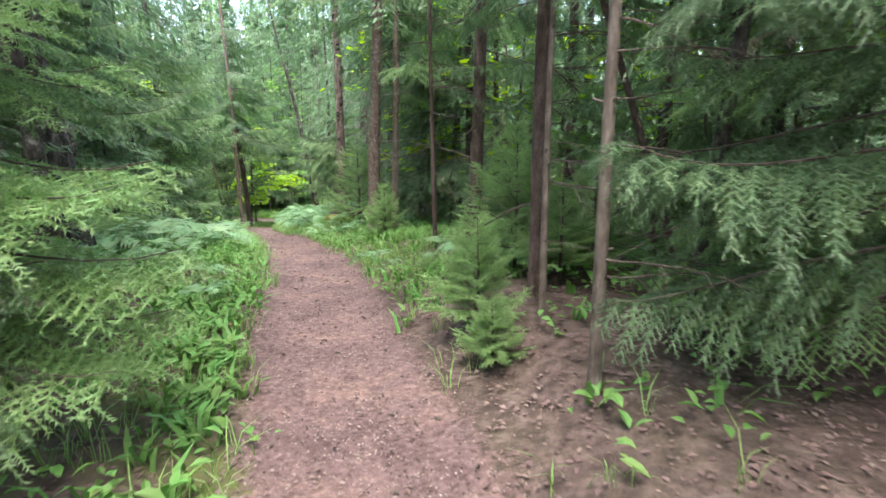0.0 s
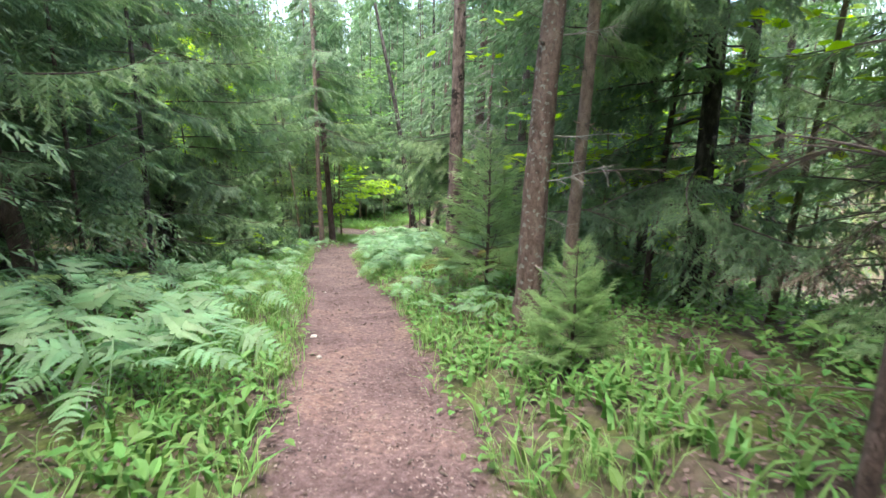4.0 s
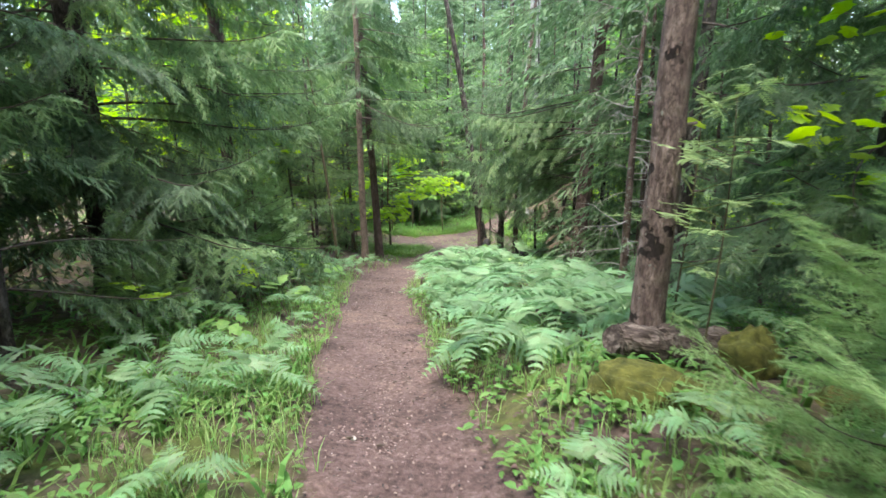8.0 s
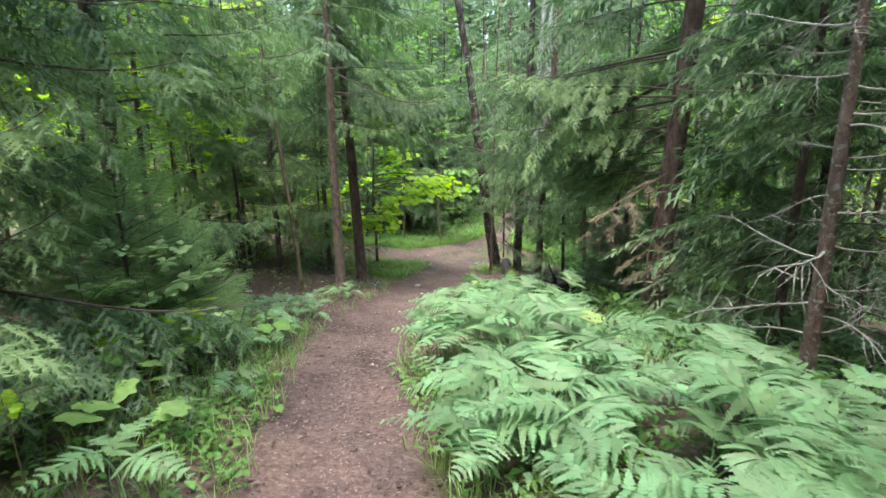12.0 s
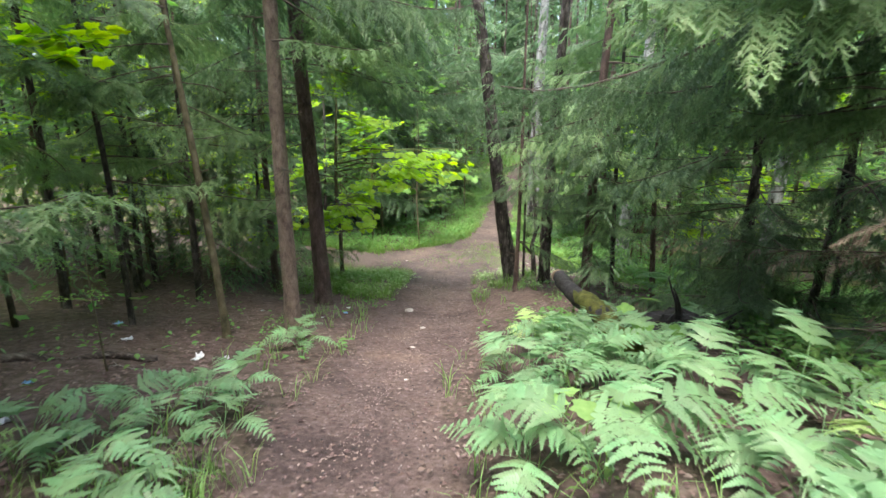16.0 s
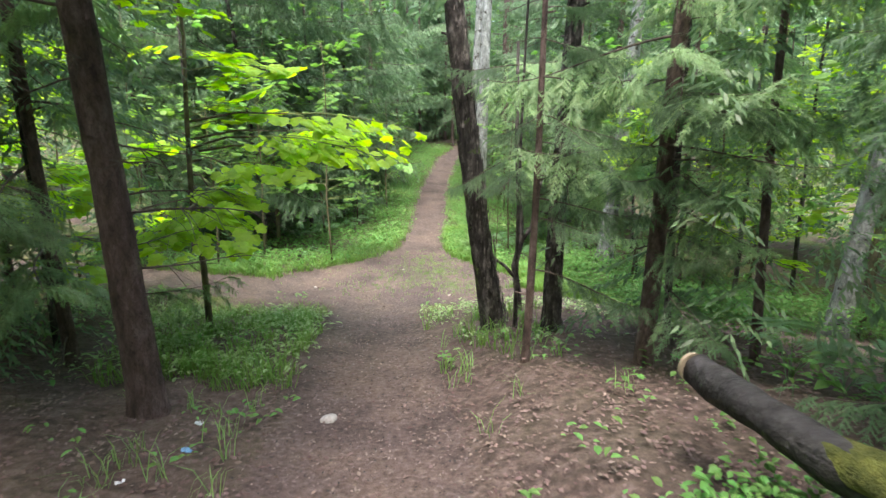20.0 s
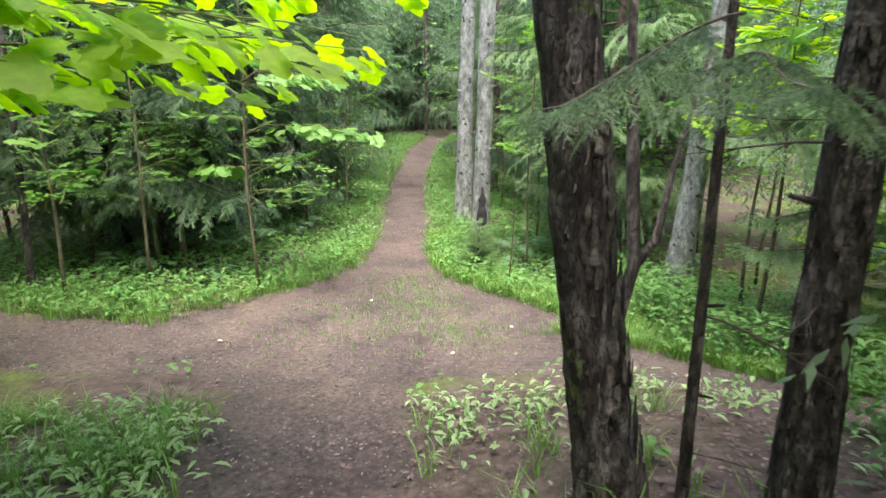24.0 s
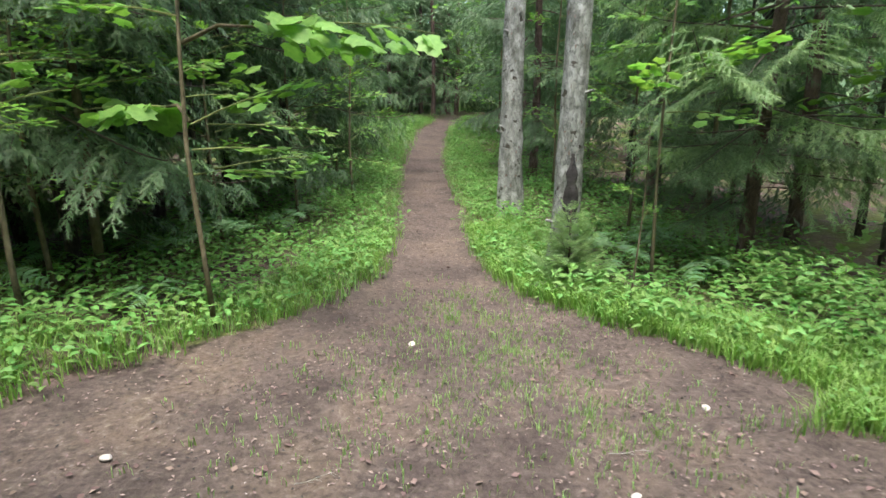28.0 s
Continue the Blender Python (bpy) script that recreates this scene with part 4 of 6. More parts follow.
for i, (x, y, d, lx) in enumerate([(-10.6, 34.0, 0.13, -0.10), (-11.35, 34.5, 0.12, -0.12), (-10.5, 35.7, 0.15, 0.0), (-12.2, 35.2, 0.14, -0.08), (-10.0, 37.0, 0.16, 0.02), (-9.4, 38.6, 0.14, 0.0), (-12.6, 33.3, 0.12, -0.06), (-11.6, 37.5, 0.17, 0.0)]):
    spruce(x, y, d, "slender dark spruce with bare lower trunk", BARK_DARK, (lx, 0), 12, 54 + i, [(24, 1.2, 5.5, 0.9, 1.5, MID, -120, 60), (12, 0.6, 2.5, 0.6, 1.0, FAR, 0, 360)], [(10, 0.4, 2.4, 0.4, 0.9, DEAD, 0, 360)])
for i, (x, y) in enumerate([(-9.0, 41.5), (-9.6, 45.0), (-8.6, 48.5), (-4.6, 40.2), (-4.2, 43.5), (-3.6, 47.0), (-3.4, 37.2), (-2.6, 34.9), (-5.9, 51.5), (-7.6, 52.5)]):
    spruce(x, y, 0.18, "grey-green spruce with dry lower boughs", BARK_SPRUCE, (0, 0), 14, 64 + i, [(26, 1.2, 6, 0.9, 1.5, FAR if y > 42 else MID, 0, 360)], [(14, 0.4, 2.6, 0.7, 1.3, DEAD, 0, 360)])

for i, (x, y, d) in enumerate([(-11.7, 23.6, 0.11), (-10.7, 24.9, 0.10), (-12.0, 25.4, 0.10), (-10.3, 23.0, 0.07), (-3.3, 24.6, 0.09), (-2.1, 25.0, 0.10), (-4.5, 26.9, 0.08)]):
    spruce(x, y, d, "slim spruce with layered green boughs", BARK_DARK, (-0.03, 0), 9, 350 + i, [(15, 1.6, 5.2, 0.7, 1.15, LIT, 0, 360)], [(6, 0.3, 2.0, 0.4, 0.8, DEAD, 0, 360)], crown=False)

# gnarled stem at the fork


def gnarled_stem(x, y):
    t = thing("gnarled_alder", x, y, gz(x, y), "black gnarled alder stem with a crooked side branch", "tree")
    v, f = [], []
    tube(v, f, [vec(0.02, 0, -0.1), vec(0, 0, 0.25), vec(-0.05, 0.02, 0.6), vec(0.02, 0, 0.95), vec(-0.03, 0, 1.5), vec(-0.08, 0.02, 2.2), vec(-0.10, 0.03, 3.3)], [0.058, 0.046, 0.042, 0.038, 0.032, 0.026, 0.016], 11, 0.18)
    part("stem", mesh("stem", v, f, BARK_DARK, True), t)
    for pts, r in (([vec(-0.03, 0, 0.45), vec(-0.18, -0.02, 0.62), vec(-0.32, 0, 0.72), vec(-0.38, 0.02, 0.9)], [0.027, 0.023, 0.016, 0.008]), ([vec(0.0, 0, 0.9), vec(0.14, 0, 1.1), vec(0.2, 0, 1.5), vec(0.34, 0, 2.1)], [0.027, 0.023, 0.017, 0.009])):
        v, f = [], []
        tube(v, f, pts, r, 7, 0.15)
        part("branch", mesh("branch", v, f, BARK_DARK, True), t)
    return t


gnarled_stem(-5.79, 28.45)

# small spruces


def young_spruce(x, y, height, seed, label, pool=BOUGH_SMALL, rows=9):
    rnd = random.Random(seed)
    t = thing("young_spruce", x, y, gz(x, y), label, "tree", "young spruces")
    v, f = [], []
    tube(v, f, [vec(0, 0, -0.05), vec(0.01, 0.01, height * 0.5), vec(0, 0, height)], [0.008 + height * 0.009, 0.006 + height * 0.005, 0.003], 7, 0.1, rnd)
    part("stem", mesh("stem", v, f, BARK_SPRUCE, True), t)
    size = 0.55 if pool is BOUGH_SMALL else 1.0
    for i in range(rows):
        s = (i + 0.6) / rows
        n = 5 if s < 0.8 else 3
        for k in range(n):
            w = k * 360 / n + i * 37 + rnd.uniform(-20, 20)
            ln = height * 0.42 * (1 - s * 0.85) * rnd.uniform(0.75, 1.2) + 0.06
            part("bough", rnd.choice(pool), t, Matrix.Translation((0, 0, height * (0.12 + 0.86 * s))) @ pose(0, 0, 0, rnd.uniform(-15, 15), -12 - 25 * s + rnd.uniform(-8, 8), w) @ Matrix.Scale(ln / size, 4))
    return t


young_spruce(0.72, 5.5, 1.55, 1, "young bright green spruce beside the path")
young_spruce(0.24, 3.9, 0.85, 2, "small light green spruce in leaf litter")
young_spruce(0.30, 3.35, 0.45, 3, "bushy light green young spruce")
young_spruce(-1.85, 12.1, 1.95, 4, "young spruce with upswept light green boughs", BOUGH_YOUNG, 13)
young_spruce(-5.95, 33.4, 0.78, 5, "small dark green spruce by the path edge")
young_spruce(-8.0, 18.6, 1.5, 7, "young spruce with soft green boughs", BOUGH_YOUNG, 10)
young_spruce(-7.3, 14.6, 1.3, 8, "young spruce at the foot of a dark spruce", BOUGH_YOUNG, 10)
young_spruce(1.02, 4.75, 1.05, 11, "bushy light green young spruce", BOUGH_YOUNG, 11)
young_spruce(1.45, 5.3, 1.2, 13, "bushy light green young spruce", BOUGH_YOUNG, 10)
young_spruce(-8.1, 17.9, 2.3, 12, "young spruce with fresh green boughs beside the path", BOUGH_YOUNG, 13)
young_spruce(-1.0, 9.3, 0.9, 9, "young spruce in the undergrowth")

# ---- ferns ----


def frond(name, seed, length=0.7, mat=FERN, arch=0.9, pairs=10, stalk=0.0):
    """A fern frond along +x: an upright stalk that bends into a level three-cornered blade; paired leaflets, cut into lobes."""
    rnd = random.Random(seed)
    v, f = [], []

    def rib(s):
        rise = 0.60 * math.sin(min(1.0, s / 0.64) * math.pi / 2) - 0.42 * arch * max(0.0, s - 0.42) ** 1.7
        return vec(length * (0.12 * s + 0.80 * s**1.7), 0.05 * math.sin(s * 3 + seed) * length, length * (rise + stalk * min(1.0, s / 0.4)))
    n = 10
    tube(v, f, [rib(i / n) for i in range(n + 1)], [0.0042 * (1 - i / n) + 0.0008 for i in range(n + 1)], 3, 0, rnd, False)
    roll = rnd.uniform(-0.25, 0.25)
    for i in range(pairs):
        u = (i + 0.2) / pairs
        s = 0.40 + 0.59 * u**0.92
        p = rib(s)
        d = unit(rib(min(1, s + 0.03)) - rib(s - 0.03))
        ln = length * 0.31 * (1 - u) ** 0.85 * (0.86 if i == 0 else 1) * rnd.uniform(0.88, 1.08) + 0.012
        for sg in (-1, 1):
            lat = unit(np.cross(d, vec(0, 0, 1)) * -sg + vec(0, 0, roll * sg + rnd.uniform(-0.12, 0.12)))
            o = unit(lat + d * rnd.uniform(0.28, 0.48) + vec(0, 0, rnd.uniform(-0.10, 0.16)))
            fore = unit(d - o * float(d @ o) + vec(0, 0, rnd.uniform(-0.35, 0.35)))
            sag = rnd.uniform(0.08, 0.42)
            k = max(3, int(ln / 0.0165))
            b = len(v)
            for j in range(k + 1):
                a = j / k
                v.append(p + o * ln * a - vec(0, 0, sag * ln * a * a))
            step = ln / k
            for j in range(k):
                # lobes that touch one another along the leaflet's rib
                a = j / k
                w = (0.0315 * (1 - a) ** 0.8 + 0.0035) * min(1, ln / 0.20 + 0.22) * rnd.uniform(0.85, 1.1)
                for sd in (-1, 1):
                    q = fore * sd + o * 0.30 + vec(0, 0, rnd.uniform(-0.22, 0.05))
                    v.append(v[b + j] + q * w * 0.80 - o * step * 0.08)
                    v.append(v[b + j] + q * w + o * step * 0.72)
                    m = len(v)
                    f.append((b + j, m - 2, m - 1, b + j + 1))
    return mesh(name, v, f, mat)


FRONDS = [frond("frond", 201 + i, 0.72 + 0.05 * i, FERN, 0.9 + 0.09 * i) for i in range(4)]
FRONDS_TALL = [frond("frond", 221 + i, 0.86, FERN, 1.0, 10, 0.10) for i in range(2)]
FRONDS_FRESH = [frond("frond", 211 + i, 0.7, FERN_FRESH, 0.95) for i in range(2)]


def fern(x, y, size, seed, fresh=False, n=7):
    rnd = random.Random(seed)
    t = thing("fern", x, y, gz(x, y), "fresh yellow-green fern beside the path" if fresh else "pale green arching fern on the path's verge", "fern", "ferns along the path")
    for k in range(n):
        w = k * 360 / n + rnd.uniform(-25, 25)
        part("frond", rnd.choice(FRONDS_FRESH if fresh else FRONDS_TALL if size > 1.3 else FRONDS), t, pose(0, 0, 0, rnd.uniform(-14, 14), rnd.uniform(-20, 22), w) @ Matrix.Scale((size * 0.66 if size > 1.3 else size) * rnd.uniform(0.75, 1.15), 4))
    return t


def fern_zone(y0, y1, off0, off1, count, size0, size1, seed, side, fresh=0.05):
    """Ferns between two offsets from the path's edge."""
    rnd = random.Random(seed)
    placed = []
    tries = 0
    while len(placed) < count and tries < count * 30:
        tries += 1
        y = rnd.uniform(y0, y1)
        o = rnd.uniform(off0, off1)
        x = float(path_x(y)) + side * (0.5 + o)
        if float(edge(x, y)) < off0 * 0.8 or (-3.25 < x < -0.8 and 12.9 < y < 14.6) or (-5.9 < x < -4.5 and 21.5 < y < 24.6) or any((x - a) ** 2 + (y - b) ** 2 < 0.10 for a, b in placed):
            continue
        placed.append((x, y))
        fern(x, y, rnd.uniform(size0, size1), seed * 1000 + tries, rnd.random() < fresh, rnd.choice((4, 5, 6)))


fern_zone(8.0, 11.5, 0.7, 3.6, 28, 0.75, 1.05, 1, -1)
fern_zone(5.5, 7.4, 0.9, 2.6, 6, 0.6, 0.8, 2, -1)
for i, (x, y) in enumerate([(-2.2, 4.9), (-3.4, 5.4), (-3.9, 6.9), (-0.75, 6.6), (1.9, 5.6), (2.5, 6.3), (1.4, 6.4)]):
    fern(x, y, 0.55, 720 + i, False, 5)
for i, (x, y, z) in enumerate([(-7.85, 20.95, 0.62), (-7.95, 19.8, 0.6), (-8.0, 22.3, 0.5), (-8.25, 22.85, 0.5), (-7.65, 20.4, 0.5), (-8.3, 20.3, 0.6), (-5.0, 21.5, 0.7), (-4.7, 22.1, 0.6), (-5.3, 21.0, 0.75)]):
    fern(x, y, z, 740 + i, False, 5)
fern_zone(11.5, 18.0, 0.45, 2.2, 22, 0.42, 0.68, 3, -1)
fern_zone(10.6, 13.2, 0.3, 1.1, 8, 0.42, 0.58, 4, 1)
fern_zone(13.2, 17.0, 0.40, 2.3, 27, 0.75, 1.05, 5, 1)
fern_zone(16.6, 20.2, 0.40, 2.4, 19, 0.8, 1.0, 15, 1)
fern_zone(17.6, 19.3, 0.6, 1.7, 8, 1.31, 1.36, 16, 1)
for i, (x, y) in enumerate([(-5.75, 22.4), (-5.55, 22.85), (-5.6, 21.9), (-5.9, 23.1), (-5.3, 23.0), (-5.85, 21.5), (-5.25, 22.3), (-5.42, 22.6), (-5.2, 23.3), (-5.0, 22.7), (-5.5, 21.3)]):
    fern(x, y, 0.52, 700 + i, i == 3)
fern_zone(19.6, 22.0, 0.4, 2.2, 13, 0.5, 0.76, 6, 1)
fern_zone(18.2, 21.2, 0.3, 1.7, 9, 0.45, 0.65, 7, -1)
fern_zone(32.6, 36, 1.2, 3.5, 10, 0.5, 0.7, 8, -1)
fern_zone(33.2, 36, 1.0, 2.6, 8, 0.5, 0.7, 9, 1)
fern_zone(20, 29, 2.6, 5.5, 22, 0.6, 0.9, 11, 1)
fern_zone(12, 20, 3.0, 6, 14, 0.6, 0.9, 12, 1)
fern_zone(5.4, 6.8, 0.5, 1.5, 4, 0.5, 0.7, 10, 1)
# ---- leafy shrubs ----


def maple_leaf(v, f, p, out, up, size):
    """A five-lobed leaf, slightly cupped."""
    out, up = unit(out), unit(up)
    lat = np.cross(up, out)
    shape = [(0, 0), (-0.06, 0.24), (0.04, 0.50), (0.27, 0.41), (0.55, 0.60), (0.62, 0.33), (0.80, 0.27), (1.0, 0.0), (0.80, -0.27), (0.62, -0.33), (0.55, -0.60), (0.27, -0.41), (0.04, -0.50), (-0.06, -0.24)]
    b = len(v)
    v.append(p + out * 0.4 * size + up * 0.04 * size)
    for a, c in shape:
        v.append(p + (out * a + lat * c - up * (0.10 * abs(c) + 0.08 * a)) * size)
    n = len(shape)
    for i in range(n):
        f.append((b, b + 1 + i, b + 1 + (i + 1) % n))


def oval_leaf(v, f, p, out, up, size, width=0.45):
    out, up = unit(out), unit(up)
    lat = np.cross(up, out) * size * width / 2
    b = len(v)
    v.extend((p, p + out * size * 0.35 + lat - up * size * 0.05, p + out * size, p + out * size * 0.35 - lat - up * size * 0.05, p + out * size * 0.5 + up * size * 0.06))
    f.extend(((b, b + 1, b + 4), (b + 1, b + 2, b + 4), (b + 2, b + 3, b + 4), (b + 3, b, b + 4)))


def leafy_branch(name, seed, length, mat, leaves, size, kind="maple", flat=0.3):
    """A thin branch along +x with leaves in flat sprays."""
    rnd = random.Random(seed)
    wv, wf, v, f = [], [], [], []
    pts = [vec(s * length, 0.08 * length * math.sin(s * 3 + seed), 0.12 * length * s - 0.16 * length * s * s) for s in (0, 0.25, 0.5, 0.75, 1)]
    tube(wv, wf, pts, [0.008, 0.006, 0.005, 0.003, 0.0015], 5, 0, rnd, False)
    for i in range(leaves):
        s = rnd.uniform(0.22, 1.0)
        a = pts[min(3, int(s * 4))] + (pts[min(4, int(s * 4) + 1)] - pts[min(3, int(s * 4))]) * (s * 4 - int(s * 4) if s < 1 else 1)
        w = rnd.uniform(-2.4, 2.4)
        d = vec(math.cos(w) + 0.5, math.sin(w), rnd.uniform(-0.4, 0.15))
        p = a + unit(d) * rnd.uniform(0.02, 0.30) * length * (1.1 - 0.6 * s) * (1 if kind != "rowan" else 0.3)
        up = vec(rnd.uniform(-flat, flat), rnd.uniform(-flat, flat), 1)
        sz = size * rnd.uniform(0.65, 1.15)
        if kind == "maple":
            maple_leaf(v, f, p, d, up, sz)
        elif kind == "oval":
            oval_leaf(v, f, p, d, up, sz, 0.6)
        else:
            d = unit(d)
            lat = unit(np.cross(vec(0, 0, 1), d))
            for k in range(6):
                q = p + d * sz * (0.25 + 0.75 * k / 6) - vec(0, 0, 0.1 * sz * (k / 6) ** 2)
                for sg in (-1, 1):
                    oval_leaf(v, f, q, lat * sg + d * 0.5, up, sz * 0.36, 0.34)
            oval_leaf(v, f, p + d * sz, d, up, sz * 0.36, 0.34)
    n = len(wv)
    me = bpy.data.meshes.new(name)
    me.from_pydata([tuple(p) for p in wv + v], [], wf + [tuple(i + n for i in t) for t in f])
    me.materials.append(STEM)
    me.materials.append(mat)
    me.polygons.foreach_set("material_index", [0] * len(wf) + [1] * len(f))
    me.update()
    return me


MAPLE_B = [leafy_branch("leafy_branch", 301 + i, 1.0, MAPLE, 26, 0.15) for i in range(4)]
LEAF_B = [leafy_branch("leafy_branch", 311 + i, 0.9, LEAF, 46, 0.075, "oval", 0.4) for i in range(4)]
MAPLE_G = [leafy_branch("leafy_branch", 321 + i, 0.9, LEAF, 24, 0.12) for i in range(3)]
MAPLE_P = [leafy_branch("leafy_branch", 341 + i, 0.9, ROWAN, 22, 0.14) for i in range(2)]
ROWAN_B = [leafy_branch("leafy_branch", 331 + i, 0.6, ROWAN, 9, 0.20, "rowan") for i in range(3)]


def sapling(x, y, height, dia, pool, seed, label, name="maple_sapling", branches=10, low=0.35, scale=(0.6, 1.1), bearings=(0, 360), lean=(0, 0), bark=BARK_MOSSY, extra=(), leaf_mesh=None):
    rnd = random.Random(seed)
    t = thing(name, x, y, gz(x, y), label, "tree", "leafy saplings")
    v, f = [], []
    pts = [vec(lean[0] * h + 0.03 * math.sin(h * 2 + seed), lean[1] * h + 0.03 * math.cos(h * 1.7), h) for h in np.linspace(-0.1, height, 7)]
    tube(v, f, pts, [dia / 2 * (1 - 0.8 * i / 6) for i in range(7)], 7, 0.1, rnd)
    part("stem", mesh("stem", v, f, bark, True), t)
    for i in range(branches):
        s = low + (1 - low) * (i + rnd.random()) / branches
        h = height * s
        m = Matrix.Translation((lean[0] * h, lean[1] * h, h)) @ pose(0, 0, 0, rnd.uniform(-15, 15), rnd.uniform(-30, 5), rnd.uniform(*bearings)) @ Matrix.Scale(rnd.uniform(*scale) * (1.15 - 0.5 * s), 4)
        part("leafy_branch", rnd.choice(pool), t, m)["kind"] = "stuff"
    for out, h, bearing, start, reach in extra:
        # a longer limb: bare wood first, then leaves
        w = radians(bearing)
        a = Vector((lean[0] * h, lean[1] * h, h))
        e = a + Vector((math.cos(w) * start, math.sin(w) * start, out))
        v, f = [], []
        tube(v, f, [np.array(a), np.array((a + e) / 2) + vec(0, 0, 0.06), np.array(e)], [0.016, 0.012, 0.009], 6, 0.1, rnd)
        part("limb", mesh("limb", v, f, bark, True), t)
        for turn, size in ((rnd.uniform(-8, 8), reach), (rnd.uniform(22, 40), reach * 0.75), (rnd.uniform(-40, -22), reach * 0.6)):
            g = part("branch", BARE_TWIG, t, Matrix.Translation(e) @ pose(0, 0, 0, rnd.uniform(-10, 10), rnd.uniform(-4, 8), bearing + turn) @ Matrix.Scale(size, 4))
            for k in range(17):
                s = rnd.uniform(0.12, 1.0)
                side = rnd.uniform(-0.26, 0.26) * (1.15 - 0.6 * s)
                part("leaf", leaf_mesh, g, Matrix.Translation((s, side, rnd.uniform(-0.07, 0.03) - 0.04 * s)) @ pose(0, 0, 0, rnd.uniform(-34, 34), rnd.uniform(4, 48), math.degrees(math.atan2(side, 0.18)) + rnd.uniform(-40, 40)) @ Matrix.Scale(rnd.uniform(0.7, 1.2) * 0.15 / size, 4))
    return t


def one_leaf(mat):
    v, f = [], []
    maple_leaf(v, f, vec(0, 0, 0), vec(1, 0, 0), vec(0, 0, 1), 1.0)
    return mesh("leaf", v, f, mat, True)


def bare_twig():
    v, f = [], []
    tube(v, f, [vec(0, 0, 0), vec(0.3, 0.02, 0.02), vec(0.65, -0.02, 0.0), vec(1, 0, -0.05)], [0.007, 0.005, 0.0035, 0.0015], 5, 0, R, False)
    for s, d in ((0.2, 1), (0.4, -1), (0.6, 1), (0.8, -1)):
        tube(v, f, [vec(s, 0, 0), vec(s + 0.12, 0.16 * d, -0.02)], [0.003, 0.001], 3, 0, R, False)
    return mesh("branch", v, f, STEM)


ONE_LEAF, ONE_LEAF_GREEN, BARE_TWIG = one_leaf(MAPLE), one_leaf(LEAF), bare_twig()

# maple whose boughs hang over the path before the fork
sapling(-9.7, 28.3, 5.2, 0.09, MAPLE_B, 1, "tall maple with bright yellow-green leaves over the path", "maple_tree", 22, 0.45, (0.8, 1.5), (-100, 80), extra=[(0.05, 2.15, 2, 1.0, 1.5), (0.15, 2.2, -18, 1.0, 1.4), (0.0, 2.05, -35, 0.7, 1.2), (0.1, 2.3, 15, 1.1, 1.5), (-0.1, 1.9, -50, 0.5, 1.0), (-0.1, 1.75, -62, 0.9, 1.2), (-0.1, 1.55, -78, 0.9, 1.0), (0.1, 2.5, -8, 1.2, 1.5)], leaf_mesh=ONE_LEAF)
sapling(-8.92, 32.5, 4.2, 0.042, MAPLE_G, 2, "slender maple sapling with layered green leaves", branches=20, low=0.25, scale=(0.6, 1.1), bearings=(-70, 200), extra=[(0.1, 2.0, -8, 0.5, 1.2), (0.1, 1.5, 150, 0.2, 0.8), (0.1, 2.6, -20, 0.4, 1.1)], leaf_mesh=ONE_LEAF_GREEN)
sapling(-8.2, 37.5, 3.2, 0.05, LEAF_B, 3, "leafy green shrub at the path edge", "leafy_shrub", 16, 0.2)
sapling(-10.2, 32.5, 3.4, 0.05, LEAF_B, 4, "dense green leafy shrub", "leafy_shrub", 22, 0.3, (0.8, 1.3))
sapling(-10.9, 31.9, 3.0, 0.05, LEAF_B, 5, "dense green leafy shrub", "leafy_shrub", 20, 0.35, (0.8, 1.3))
sapling(-5.6, 32.75, 1.5, 0.022, LEAF_B, 6, "thin leafy sapling in the grass verge", "leafy_shrub", 7, 0.5, (0.3, 0.5))
sapling(-4.7, 35.0, 3.6, 0.05, LEAF_B, 7, "light green shrub beside the aspens", "leafy_shrub", 24, 0.25, (0.8, 1.3))
sapling(-5.31, 33.07, 3.4, 0.04, MAPLE_G, 8, "light green maple sapling", branches=16, low=0.45, scale=(0.6, 1.1))
sapling(-3.2, 31.3, 3.4, 0.05, MAPLE_B, 9, "maple with bright leaves over the side path", "maple_tree", 18, 0.5, (0.7, 1.2), (60, 300))
sapling(-8.0, 12.6, 1.9, 0.025, ROWAN_B, 10, "slender rowan sapling with pale feathered leaves", "rowan_sapling", 12, 0.25, (0.6, 1.1), (-120, 120))
sapling(-2.3, 14.8, 2.1, 0.022, ROWAN_B, 11, "rowan sapling beside the pink trunk", "rowan_sapling", 16, 0.3, (0.7, 1.1))
sapling(-2.3, 13.72, 1.7, 0.018, ROWAN_B, 12, "rowan sapling among fallen logs", "rowan_sapling", 10, 0.5, (0.45, 0.7))
sapling(-6.9, 14.2, 0.7, 0.012, MAPLE_B, 13, "small maple seedling with bright leaves", branches=5, low=0.6, scale=(0.25, 0.4))
sapling(-6.6, 15.6, 0.75, 0.012, MAPLE_B, 14, "small maple seedling among ferns", branches=5, low=0.6, scale=(0.25, 0.4))
sapling(-7.55, 17.5, 1.25, 0.016, MAPLE_P, 26, "small maple with broad green leaves beside the path", branches=16, low=0.15, scale=(0.45, 0.75))
sapling(-7.45, 17.8, 0.8, 0.012, MAPLE_B, 21, "small maple seedling among ferns", branches=6, low=0.5, scale=(0.3, 0.45))
sapling(-7.7, 16.9, 0.7, 0.012, MAPLE_B, 22, "small maple seedling among ferns", branches=6, low=0.5, scale=(0.3, 0.45))
sapling(-7.6, 17.0, 1.5, 0.02, LEAF_B, 15, "pale leafy shrub under spruces", "leafy_shrub", 10, 0.4, (0.4, 0.7))
